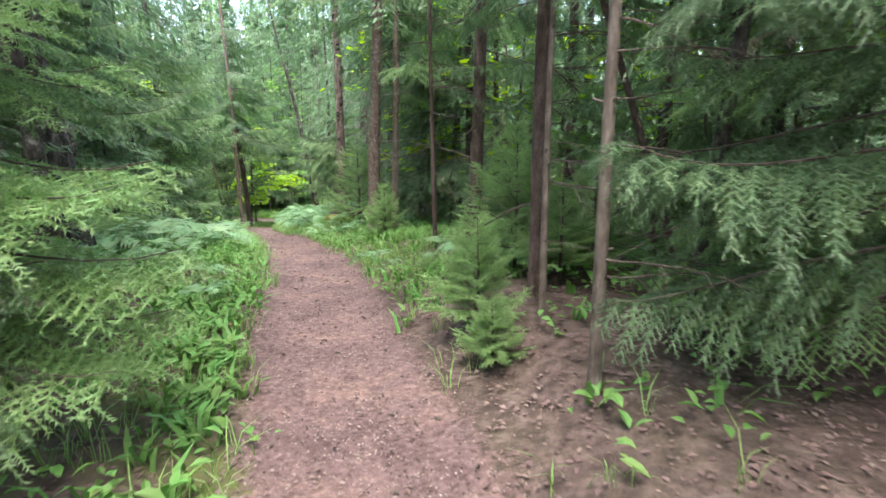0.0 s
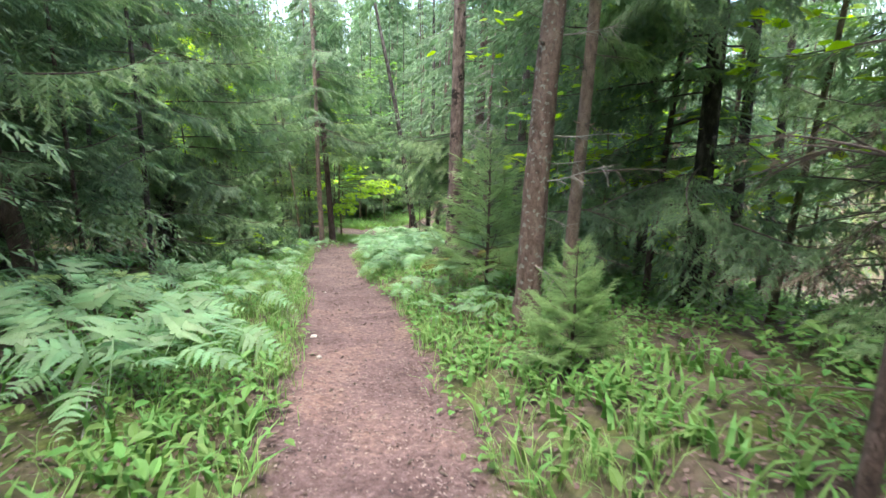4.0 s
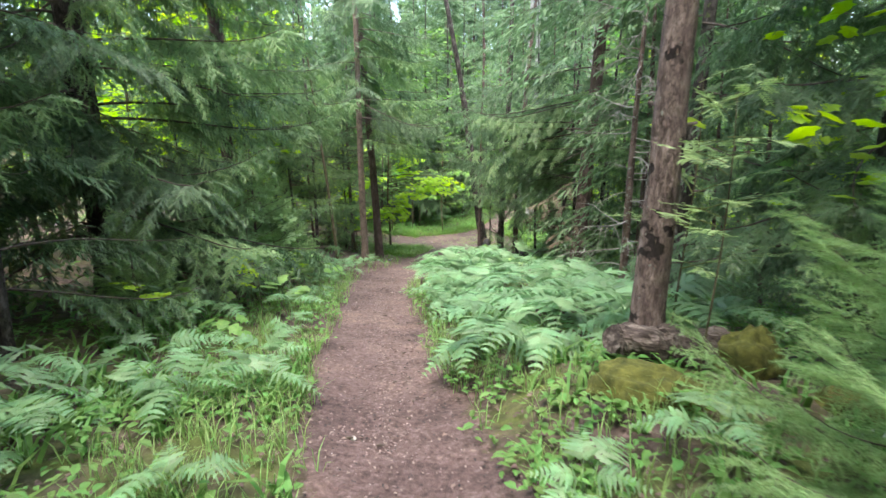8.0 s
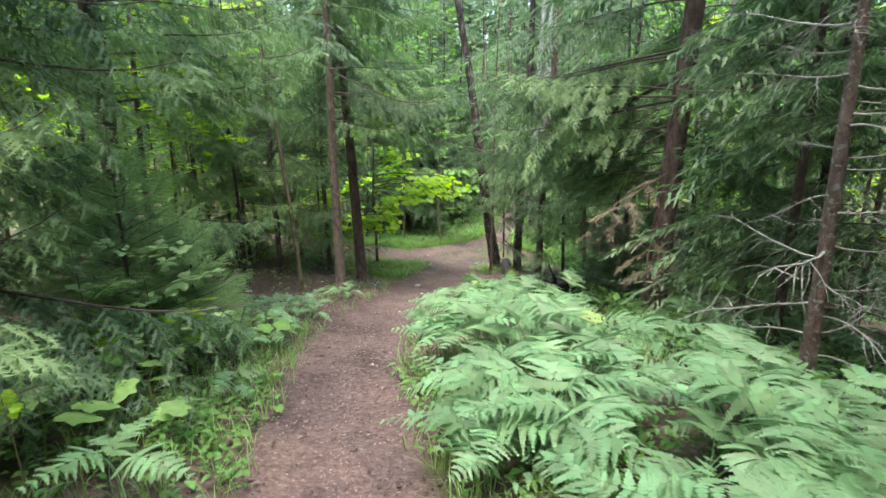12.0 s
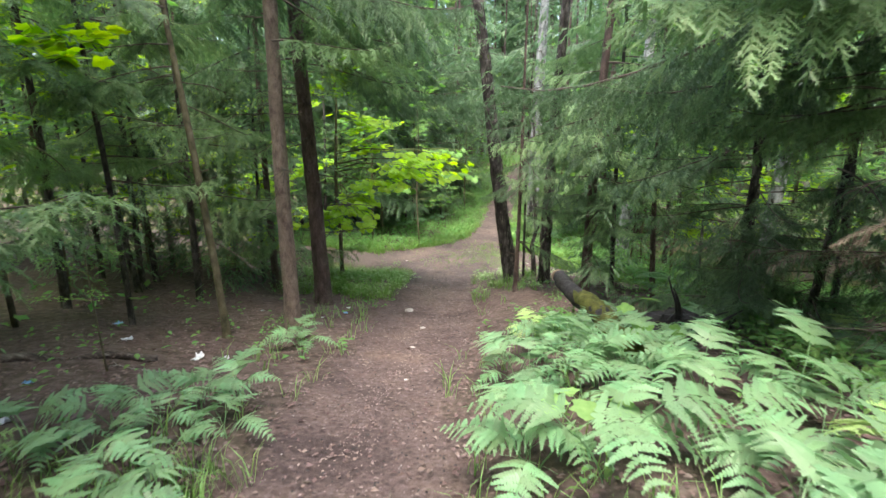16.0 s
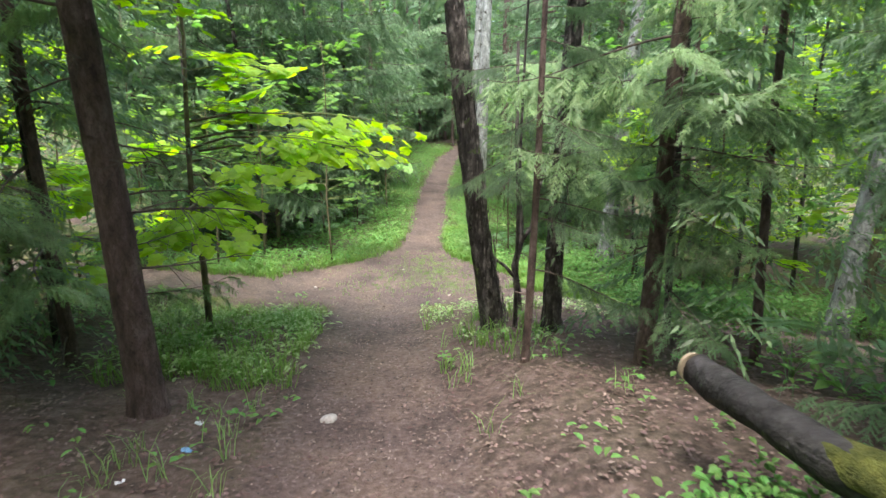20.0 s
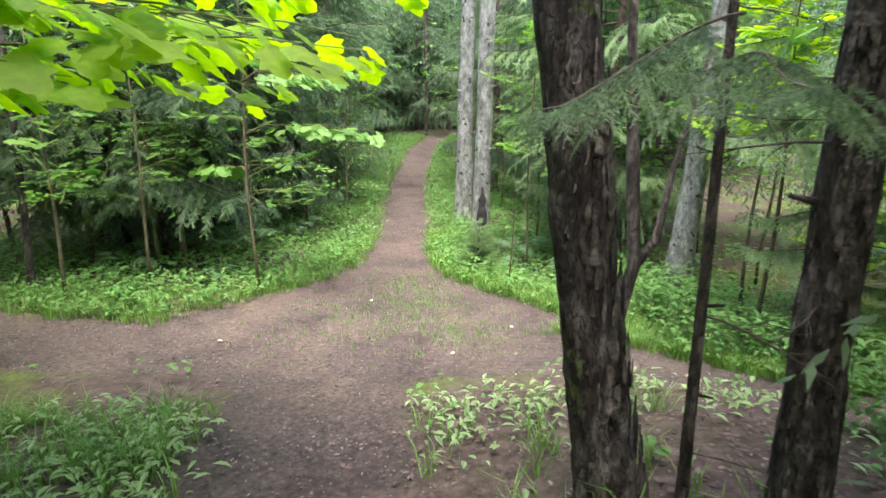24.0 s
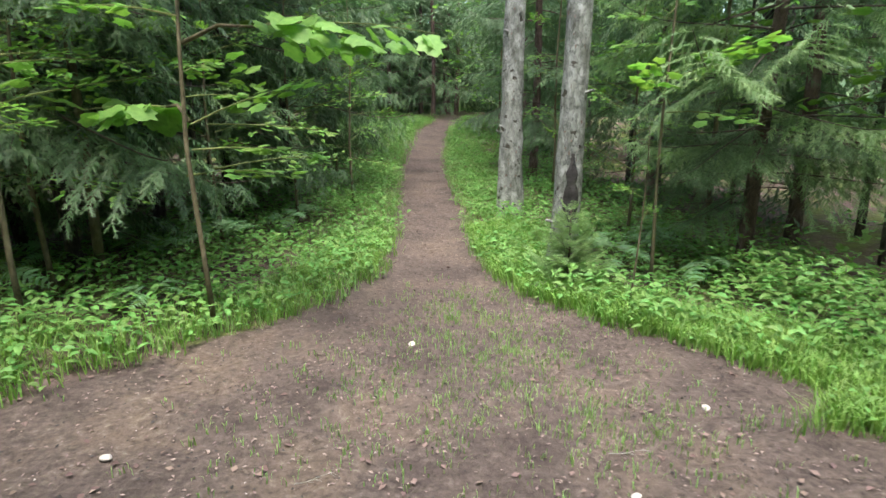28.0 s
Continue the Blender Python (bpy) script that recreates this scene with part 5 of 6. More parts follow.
sapling(-9.3, 21.4, 1.4, 0.02, LEAF_B, 16, "pale leafy shrub at the slope", "leafy_shrub", 9, 0.4, (0.4, 0.6))
sapling(-0.4, 13.6, 3.2, 0.04, MAPLE_B, 17, "maple with bright leaves behind the logs", "maple_tree", 16, 0.45, (0.6, 1.0))
sapling(-3.6, 30.4, 3.6, 0.05, MAPLE_B, 18, "maple with bright leaves beside dark trunks", "maple_tree", 14, 0.6, (0.5, 0.9), (90, 270))
for i, (x, y, h) in enumerate([(-11.2, 22.4, 6.0), (-12.6, 20.4, 6.5), (-10.7, 20.2, 6.0), (-13.6, 24.0, 6.5), (-11.4, 17.0, 6.5)]):
    sapling(x, y, h, 0.07, MAPLE_B, 60 + i, "tall understorey maple with yellow-green leaves", "maple_tree", 20, 0.4, (0.9, 1.5))


def leaf_crown(name, seed, low, high, radius, sprays, mat, size, kind="maple"):
    """A light crown of leaves in level sprays, joined: it is only seen from afar."""
    rnd = random.Random(seed)
    v, f = [], []
    for i in range(sprays):
        s = (i + rnd.random()) / sprays
        h = low + (high - low) * s
        w = rnd.uniform(0, 6.283)
        r = radius * (0.35 + 0.65 * math.sin(math.pi * min(0.96, s + 0.12))) * rnd.uniform(0.3, 1.0)
        c = vec(math.cos(w) * r, math.sin(w) * r, h)
        for k in range(9):
            p = c + vec(rnd.gauss(0, 0.26), rnd.gauss(0, 0.26), rnd.gauss(0, 0.05))
            q = rnd.uniform(0, 6.283)
            d = vec(math.cos(q), math.sin(q), rnd.uniform(-0.5, 0.1))
            up = vec(rnd.uniform(-0.35, 0.35), rnd.uniform(-0.35, 0.35), 1)
            if kind == "maple":
                maple_leaf(v, f, p, d, up, size * rnd.uniform(0.7, 1.2))
            else:
                oval_leaf(v, f, p, d, up, size * rnd.uniform(0.7, 1.2), 0.6)
    return mesh(name, v, f, mat)


LEAF_CROWN = [leaf_crown("crown", 501 + i, 1.3, 7.5, 1.9, 62, MAPLE if i < 2 else LEAF, 0.15) for i in range(3)]


def broadleaf(x, y, seed, kind):
    rnd = random.Random(seed)
    t = thing("maple_tree", x, y, gz(x, y), "slender maple in the wood with bright yellow-green leaves" if kind < 2 else "slender maple in the wood with green leaves", "tree", "forest maples")
    tm, at = trunk_mesh("trunk", rnd.uniform(0.06, 0.10), 8.0, (rnd.uniform(-0.05, 0.05), 0), rnd.choice((BARK_MOSSY, BARK_DARK)), seed, 8, knots=0)
    part("trunk", tm, t)
    part("crown", LEAF_CROWN[kind], t, pose(0, 0, 0, 0, 0, rnd.uniform(0, 360)) @ Matrix.Scale(rnd.uniform(0.85, 1.2), 4))["kind"] = "stuff"


for i, (x, y, k) in enumerate([(-13.4, 26.2, 0), (-15.2, 27.6, 1), (-12.2, 24.2, 2), (-14.8, 24.0, 0), (-17.0, 29.8, 1), (-13.8, 33.2, 2), (-16.2, 33.0, 0), (-18.4, 26.4, 1), (-15.4, 21.2, 1), (-13.2, 19.0, 0), (-17.6, 23.2, 2), (-11.6, 32.4, 2), (-12.0, 21.8, 0), 
                             (-2.4, 29.5, 2), (-1.2, 30.0, 0), (0.4, 27.8, 2), (-0.4, 32.6, 1), (1.8, 31.0, 2), (-2.4, 33.8, 2), (2.2, 27.2, 1), (-1.2, 28.5, 2), (-0.6, 14.6, 1), (0.6, 16.2, 2), (1.4, 12.2, 0), (-9.0, 43.0, 2), (-4.4, 45.4, 2), (2.6, 9.2, 2), (4.2, 5.8, 2), (3.6, 8.0, 1), (-10.3, 33.8, 2), (-9.9, 35.3, 2), (-3.2, 35.8, 2), (-1.9, 36.8, 2)]):
    broadleaf(x, y, 520 + i, k)


def seedling(x, y, height, leaves_up, size, mat_leaf, seed, label):
    """A maple seedling: a thin stem and broad leaves on long stalks, each leaf a part."""
    rnd = random.Random(seed)
    t = thing("maple_seedling", x, y, gz(x, y), label, "seedling", "maple seedlings")
    v, f = [], []
    top = vec(rnd.uniform(-0.06, 0.06), rnd.uniform(-0.06, 0.06), height)
    tube(v, f, [vec(0, 0, -0.03), top * 0.5 + vec(0.015, 0.01, 0), top], [0.005, 0.004, 0.003], 5, 0, rnd, False)
    tips = []
    for i in range(leaves_up):
        h = rnd.uniform(0.45, 1.0)
        w = i * 2.4 + rnd.uniform(-0.5, 0.5)
        reach = rnd.uniform(0.08, 0.26) * (1.25 - 0.5 * h)
        e = top * h + vec(math.cos(w) * reach, math.sin(w) * reach, rnd.uniform(0.0, 0.10))
        tube(v, f, [top * h, (top * h + e) / 2 + vec(0, 0, 0.02), e], [0.002, 0.0016, 0.0012], 3, 0, rnd, False)
        tips.append((e, w))
    part("stem", mesh("stem", v, f, STEM), t)
    for e, w in tips:
        part("leaf", mat_leaf, t, Matrix.Translation(Vector(e)) @ pose(0, 0, 0, rnd.uniform(-18, 18), rnd.uniform(5, 32), math.degrees(w) + rnd.uniform(-25, 25)) @ Matrix.Scale(size * rnd.uniform(0.75, 1.2), 4))
    return t


SEEDLING_LEAF = material("seedling_leaf", [(0.15, 0.28, 0.08), (0.24, 0.385, 0.13)], 3, 0.5, 0, translucent=0.4, island=0.35)
PALE_LEAF = one_leaf(SEEDLING_LEAF)
for i, (x, y, h, n, z, bright) in enumerate([(-7.05, 16.1, 0.62, 8, 0.21, 1), (-6.75, 16.6, 0.42, 7, 0.16, 0), (-7.5, 16.7, 0.6, 8, 0.18, 0), (-7.8, 18.0, 0.6, 9, 0.20, 1), (-8.1, 18.5, 0.72, 9, 0.19, 0), (-7.4, 18.9, 0.4, 7, 0.16, 0), (-8.6, 19.2, 0.66, 8, 0.17, 0), (-7.3, 15.2, 0.5, 7, 0.17, 0), (-6.3, 14.6, 0.36, 6, 0.15, 0), (-2.2, 17.3, 0.5, 6, 0.17, 0), (-5.6, 20.4, 0.3, 5, 0.13, 0), (-5.0, 22.0, 0.4, 6, 0.15, 0)]):
    seedling(x, y, h, n, z, ONE_LEAF_GREEN if i % 3 == 2 else PALE_LEAF, 900 + i, "maple seedling with broad pale green leaves beside the path" if i % 3 != 2 else "maple seedling with broad green leaves in the verge")
rb = random.Random(44)
for x, y in [(-13, 31), (-14.5, 29), (-13.5, 27.5), (-11.5, 29.5), (-15, 33), (-16, 25), (-14.5, 22.5), (-12.0, 28.3), (-9.5, 34.8), (-10.4, 33.2), (-11.6, 33.8), (-10.9, 36.6), (-12.4, 32.2), (-6.8, 53.6), (-4.6, 53.8), (-8.9, 36.2), (-8.7, 40), (-3.0, 29.2), (-1.6, 30.5), (-2.2, 32.5), (-0.5, 28), (-1.0, 25.5), (0.5, 30.5), (-4.8, 38.0), (-14, 19), (-15.5, 16), (-12.8, 15.0), (1.5, 16.5), (3.5, 11), (5, 8), (4.2, 4.5), (2.4, 13.8)]:
    bright = rb.random() < 0.45 and y < 31.5
    sapling(x, y, rb.uniform(2.6, 4.8), 0.05, MAPLE_B if bright else LEAF_B, rb.randrange(9999), "understorey maple with yellow-green leaves" if bright else "green leafy understorey shrub", "maple_tree" if bright else "leafy_shrub", 18, 0.25, (0.8, 1.5))

# ---- fallen wood ----


def log(name, a, b, dia, mat, label, seed, moss=None, cut=None, ragged=0.0):
    """A fallen log from a to b. moss: share of its length with a moss coat; cut: a sawn end disc at b."""
    rnd = random.Random(seed)
    a, b = vec(*a), vec(*b)
    t = thing(name, 0, 0, 0, label, "log", m=Matrix.Translation(Vector(a)))
    ax = b - a
    L = math.sqrt(float(ax @ ax))
    n = 40
    lat = unit(np.cross(unit(ax), vec(0, 0, 1)))
    v, f = [], []
    pts = [ax * (i / n) + lat * 0.03 * math.sin(i * 0.32 + seed) + vec(0, 0, 0.015 * math.sin(i * 0.45)) for i in range(n + 1)]
    rad = [dia / 2 * (1 - 0.22 * i / n) * (1 + 0.06 * math.sin(i * 0.7 + seed) + 0.04 * math.sin(i * 1.9)) for i in range(n + 1)]
    tube(v, f, pts, rad, 20, 0.035 + ragged, rnd)
    part("log_body", mesh("log_body", v, f, mat, ragged < 0.05), t)
    if moss:
        v, f = [], []
        m0, m1 = moss
        up = unit(np.cross(lat, unit(ax)))
        if up[2] < 0:
            up = -up
        k = 22
        for i in range(k + 1):
            s = m0 + (m1 - m0) * i / k
            p = ax * s + lat * 0.03 * math.sin(s * n * 0.32 + seed)
            r = dia / 2 * (1 - 0.22 * s) + 0.008
            fade = min(1, i / 3, (k - i) / 3)
            for j in range(11):
                w = radians(-95 + 19 * j) * (0.35 + 0.65 * fade)
                rr = r + (0.012 * math.cos(w * 0.9) + rnd.uniform(-0.022, 0.022)) * fade - 0.02 * (1 - fade)
                v.append(p + (up * math.cos(w) + lat * math.sin(w)) * rr)
        for i in range(k):
            for j in range(10):
                q = i * 11 + j
                f.append((q, q + 1, q + 12, q + 11))
        part("moss_coat", mesh("moss_coat", v, f, MOSS, True), t, label="yellow-green moss")
    if cut:
        v, f = [], []
        d = unit(ax)
        r = rad[-1] * 1.0
        tube(v, f, [ax - d * 0.01, ax + d * 0.012], [r * 0.93, r * 0.9], 16, 0.03, rnd)
        part("sawn_end", mesh("sawn_end", v, f, CUT), t, label="pale sawn end")
    return t


log("fallen_log", (-4.92, 21.8, -2.60), (-5.56, 24.25, -2.55), 0.215, BARK_BLACK, "long blackened fallen log with a sawn end and thick moss", 1, (0.0, 0.74), True)
log("rotten_log", (-2.14, 14.12, -0.93), (-2.82, 13.88, -0.83), 0.25, ROT, "short split rotten log piece lying before a trunk", 2, None, False, 0.08)


def moss_mound(x, y, length, wide, tall, bearing, seed, label):
    """A rotten stump or log end, sunk in the ground and overgrown with a thick cushion of moss."""
    rnd = random.Random(seed)
    t = thing("mossy_stump", 0, 0, 0, label, "stump", m=pose(x, y, gz(x, y) - 0.04, 0, 0, bearing))
    for nm, mat, grow, low in (("rotten_wood", ROT, 0.93, -0.3), ("moss_cushion", MOSS, 1.0, 0.12)):
        bm = bmesh.new()
        bmesh.ops.create_icosphere(bm, subdivisions=5, radius=1.0)
        for p in bm.verts:
            k = 1 + 0.22 * noise.noise(p.co * 1.3 + Vector((seed, 0, 0))) + 0.10 * noise.noise(p.co * 4) + 0.035 * noise.noise(p.co * 13)
            z = p.co.z
            if nm == "moss_cushion" and z < low + 0.18 * noise.noise(p.co * 3):
                k *= 0.86
            box = 1 / max(abs(p.co.x), abs(p.co.y), abs(z)) ** 0.35
            p.co = Vector((p.co.x * length / 2, p.co.y * wide / 2, z * tall)) * k * grow * box * 0.9
        me = bpy.data.meshes.new(nm)
        bm.to_mesh(me)
        bm.free()
        me.materials.append(mat)
        me.polygons.foreach_set("use_smooth", [True] * len(me.polygons))
        part(nm, me, t, label="yellow-green moss" if nm == "moss_cushion" else "")
    return t


moss_mound(-2.62, 13.5, 0.78, 0.42, 0.24, -20, 4, "low rotten log under a cushion of yellow-green moss")
moss_mound(-1.98, 14.05, 0.52, 0.42, 0.36, 30, 7, "squat rotten stump coated in yellow-green moss")
moss_mound(-5.02, 22.0, 0.5, 0.4, 0.30, 70, 12, "mossy broken end of a fallen log")
moss_mound(-1.45, 13.5, 0.7, 0.32, 0.24, 140, 9, "decaying log end with moss on its back")
log("dead_stick", (-5.88, 32.98, gz(-5.88, 32.98) + 0.03), (-6.32, 33.32, gz(-6.32, 33.32) + 0.04), 0.07, TWIG_GREY, "grey broken branch lying at the path edge", 6)
log("dead_stick", (-10.6, 21.0, gz(-10.6, 21.0) + 0.03), (-9.2, 21.9, gz(-9.2, 21.9) + 0.04), 0.09, ROT, "rotting branch lying in leaf litter", 7)

# ---- far trees ----
rf = random.Random(5)
spots = []
tries = 0
while len(spots) < 150 and tries < 6000:
    tries += 1
    x, y = rf.uniform(-38, 28), rf.uniform(-12, 82)
    e = float(edge(x, y))
    inside = -9.6 < x - float(path_x(y)) < 6.0 and -4 < y < 50
    if e < 2.2 or (inside and y < 50) or (abs(x - float(path_x(y))) < 3.2):
        continue
    if any((x - a) ** 2 + (y - b) ** 2 < 4.5 for a, b in spots):
        continue
    spots.append((x, y))
for i, (x, y) in enumerate(spots):
    t = thing("spruce_tree", x, y, gz(x, y) - 0.05, "spruce in the depth of the forest", "tree", "forest trees")
    tm, at = trunk_mesh("trunk", rf.uniform(0.16, 0.34), 15, (rf.uniform(-0.03, 0.03), 0), rf.choice((BARK_SPRUCE, BARK_DARK, BARK_BROWN)), i, 8, knots=0)
    part("trunk", tm, t)
    part("crown", CROWN_LOW[i % 3], t, pose(0, 0, 0, 0, 0, rf.uniform(0, 360)) @ Matrix.Scale(rf.uniform(0.85, 1.2), 4))


# tall spruces that close the view over the far end of the path
for i in range(13):
    x, y = -15.0 + 1.7 * i, 57.0 + 2.6 * (i % 3)
    if float(edge(x, y)) < 1.2:
        continue
    t = thing("spruce_tree", x, y, gz(x, y) - 0.05, "tall spruce in the depth of the forest", "tree", "forest trees")
    tm, at = trunk_mesh("trunk", 0.34, 23, (rf.uniform(-0.02, 0.02), 0), BARK_SPRUCE, 700 + i, 8, knots=0)
    part("trunk", tm, t)
    part("crown", CROWN_LOW[i % 3], t, pose(0, 0, 0, 0, 0, rf.uniform(0, 360)) @ Matrix.Scale(rf.uniform(1.6, 1.9), 4))


def thicket_seed(x, y):
    return int(abs(x) * 100 + y * 7)


def bush(x, y, seed, scale=1.0):
    """A slim spruce, boughs to the ground, half seen between the trunks."""
    rnd = random.Random(seed)
    t = thing("spruce_tree", x, y, gz(x, y) - 0.05, "slim young spruce in a shady thicket", "tree", "forest trees")
    tm, at = trunk_mesh("trunk", rnd.uniform(0.06, 0.12), 8, (rnd.uniform(-0.04, 0.04), 0), rnd.choice((BARK_SPRUCE, BARK_DARK)), seed, 8, knots=0)
    part("trunk", tm, t)
    part("crown", CROWN_BUSH[seed % 3], t, pose(0, 0, 0, 0, 0, rnd.uniform(0, 360)) @ Matrix.Scale(scale * rnd.uniform(0.85, 1.15), 4))
    return t


# low spruces that screen the side path and close the wood on both sides
for x, y in [(-10.9, 27.3), (-11.9, 28.1), (-13.0, 27.6), (-14.1, 28.4), (-15.6, 28.2), (-17.2, 28.6), (-11.6, 26.4), (-13.4, 25.4), (-15, 26.6), (-13.0, 16.6), (-12.2, 14.2), (-11.2, 11.0), (-13.0, 11.8), (-9.8, 9.6), (-8.6, 8.8), (-11.0, 8.4), (-7.8, 7.0), (-9.4, 6.4), (-7.2, 4.8), (-0.4, 19.3), (-0.9, 20.4), (0.5, 18.6), (-1.6, 23.4), (-0.4, 22.4), (0.4, 24.6), (-2.2, 20.0), (1.2, 21.2), (0.5, 16.8), (1.6, 15.2), (3.9, 7.4), (4.8, 5.2), (-11.2, 39.6), (-10.0, 42.4), (-12.6, 38.6), (-3.0, 39.0), (-2.6, 42.4), (-2.0, 37.2), (-13.2, 34.6), (-13.8, 36.4), (-10.6, 38.2), (-4.0, 26.2)]:
    bush(x, y, thicket_seed(x, y))

rt = random.Random(31)
thicket = []
while len(thicket) < 40:
    y = rt.uniform(-1, 46)
    x = float(path_x(y)) + rt.choice((-1, 1)) * rt.uniform(3.4, 10)
    if float(edge(x, y)) < 2.6 or any((x - a) ** 2 + (y - b) ** 2 < 1.6 for a, b in thicket):
        continue
    thicket.append((x, y))
    bush(x, y, thicket_seed(x, y))


def far_woods(name, seed, count, mat, label, low, high):
    """The closed wood all round, beyond the single trees."""
    rnd = random.Random(seed)
    v, f = [], []
    for i in range(count):
        w = rnd.uniform(0, 2 * math.pi)
        d = rnd.uniform(38, 75)
        x, y = -4 + d * math.cos(w), 24 + d * 1.15 * math.sin(w)
        z = gz(x, y) if abs(x) < 60 else -3.0
        h = rnd.uniform(low, high)
        tube(v, f, [vec(x, y, z - 0.3), vec(x, y, z + h)], [0.16, 0.02], 5, 0, rnd, False)
        for k in range(230):
            s = rnd.random() ** 1.1
            a = rnd.uniform(0, 6.283)
            r = (2.9 * (1 - s) ** 0.8 + 0.3) * rnd.uniform(0.35, 1.05)
            p = vec(x, y, z + 0.5 + (h - 0.5) * s) + vec(math.cos(a), math.sin(a), -0.3) * r * 0.45
            q = p + vec(math.cos(a) * r, math.sin(a) * r, -0.45 * r) * 0.55
            t = vec(-math.sin(a), math.cos(a), rnd.uniform(-0.3, 0.5)) * r * 0.13
            b = len(v)
            v.extend((p, q - t, q + t, q + vec(0, 0, -rnd.uniform(0.3, 0.7))))
            f.append((b, b + 1, b + 2))
            f.append((b + 1, b + 3, b + 2))
    tagged(new(name, mesh(name, v, f, mat)), label, "forest", kind="stuff")


far_woods("far_woods", 77, 420, NEEDLE, "dense dark green spruce wood in the distance", 18, 27)
# second ring in the lighter needle green: distance haze painted as leaf colour
far_woods("far_pale_woods", 78, 420, NEEDLE_LIT, "distant trees in a paler green that stands in for haze", 19, 30)

# ---- undergrowth ----


def scatter(count, seed, accept, x0=-13.5, x1=4.5, y0=-0.5, y1=50):
    rnd = np.random.RandomState(seed)
    out = []
    while len(out) < count:
        x, y = rnd.uniform(x0, x1, 4000), rnd.uniform(y0, y1, 4000)
        keep = rnd.rand(4000) < accept(x, y)
        out.extend(zip(x[keep], y[keep]))
    pts = np.array(out[:count])
    return np.column_stack([pts, ground_z(pts[:, 0], pts[:, 1])])


def patchy(x, y, k=1.0):
    return 0.5 + 0.5 * np.sin(x * 1.9 * k + 1.3 * np.sin(y * 0.8)) * np.sin(y * 1.5 * k + 0.7 * np.sin(x * 1.1))


def verge(x, y, near, far):
    e = edge(x, y)
    return smooth(near - 0.1, near + 0.1, e) * (1 - smooth(far * 0.6, far, e))


def blades(name, label, pts, mat, height, width, per, seed, bend=0.6):
    rnd = np.random.RandomState(seed)
    n = len(pts) * per
    base = np.repeat(pts, per, 0) + np.column_stack([rnd.normal(0, 0.035, (n, 2)), np.zeros(n)])
    w = rnd.uniform(0, 2 * np.pi, n)
    h = height * rnd.uniform(0.45, 1.2, n)
    o = np.column_stack([np.cos(w), np.sin(w), np.zeros(n)])
    lat = np.column_stack([-np.sin(w), np.cos(w), np.zeros(n)]) * (width * rnd.uniform(0.6, 1.2, n))[:, None]
    k = (bend * rnd.uniform(0.3, 1.2, n) * h)[:, None]
    up = np.array([0, 0, 1.0])
    hh = h[:, None]
    p0, p1 = base - lat * 0.5 - up * 0.02, base + lat * 0.5 - up * 0.02
    m0, m1 = base + o * k * 0.35 + up * hh * 0.6 - lat * 0.45, base + o * k * 0.35 + up * hh * 0.6 + lat * 0.45
    tip = base + o * k + up * hh * 0.85
    v = np.stack([p0, p1, m1, m0, tip], 1).reshape(-1, 3)
    i = np.arange(n) * 5
    f = [q for a in i for q in ((a, a + 1, a + 2, a + 3), (a + 3, a + 2, a + 4))]
    me = mesh(name, v, f, mat)
    return tagged(new(name, me), label, "undergrowth", kind="stuff")


def leaves(name, label, pts, mat, size, seed, tilt=0.5, lift=0.0, width=0.5, per=1, spread=0.05, fine=True, curl=0.08):
    """Pointed oval leaves folded along the rib, near the ground or on stalks; fine adds the rounded outline."""
    rnd = np.random.RandomState(seed)
    n = len(pts) * per
    base = np.repeat(pts, per, 0) + np.column_stack([rnd.normal(0, spread, (n, 2)), lift * rnd.uniform(0.2, 1.2, n) + 0.006])
    w = rnd.uniform(0, 2 * np.pi, n)
    t = rnd.uniform(-0.2, 1.0, n) * tilt
    s = (size * rnd.uniform(0.55, 1.3, n))[:, None]
    o = np.column_stack([np.cos(w) * np.cos(t), np.sin(w) * np.cos(t), np.sin(t)])
    flat = np.column_stack([-np.sin(w), np.cos(w), rnd.uniform(-0.35, 0.35, n)])
    lat = flat * s * width / 2
    up = np.cross(o, flat)
    drop = np.array([0, 0, 1.0]) * s
    if fine:
        a, tip = base, base + o * s - drop * 0.22
        r1, r2 = base + o * s * 0.34 - drop * 0.01, base + o * s * 0.68 - drop * 0.08
        v = np.stack([a, r1 - lat * 0.92 + up * s * curl, r2 - lat * 0.74 + up * s * curl, tip, r2 + lat * 0.74 + up * s * curl, r1 + lat * 0.92 + up * s * curl, r1, r2], 1).reshape(-1, 3)
        i = np.arange(n) * 8
        f = [q for b in i for q in ((b, b + 1, b + 6), (b, b + 6, b + 5), (b + 1, b + 2, b + 7, b + 6), (b + 6, b + 7, b + 4, b + 5), (b + 2, b + 3, b + 7), (b + 7, b + 3, b + 4))]
    else:
        lift2 = up * s * (curl * rnd.uniform(-0.6, 2.2, n))[:, None]
        m = base + o * s * 0.45
        v = np.stack([base, m - lat + lift2, base + o * s - drop * 0.05, m + lat + lift2], 1).reshape(-1, 3)
        i = np.arange(n) * 4
        f = [q for b in i for q in ((b, b + 1, b + 2), (b, b + 2, b + 3))]
    me = mesh(name, v, f, mat)
    return tagged(new(name, me), label, "undergrowth", kind="stuff")


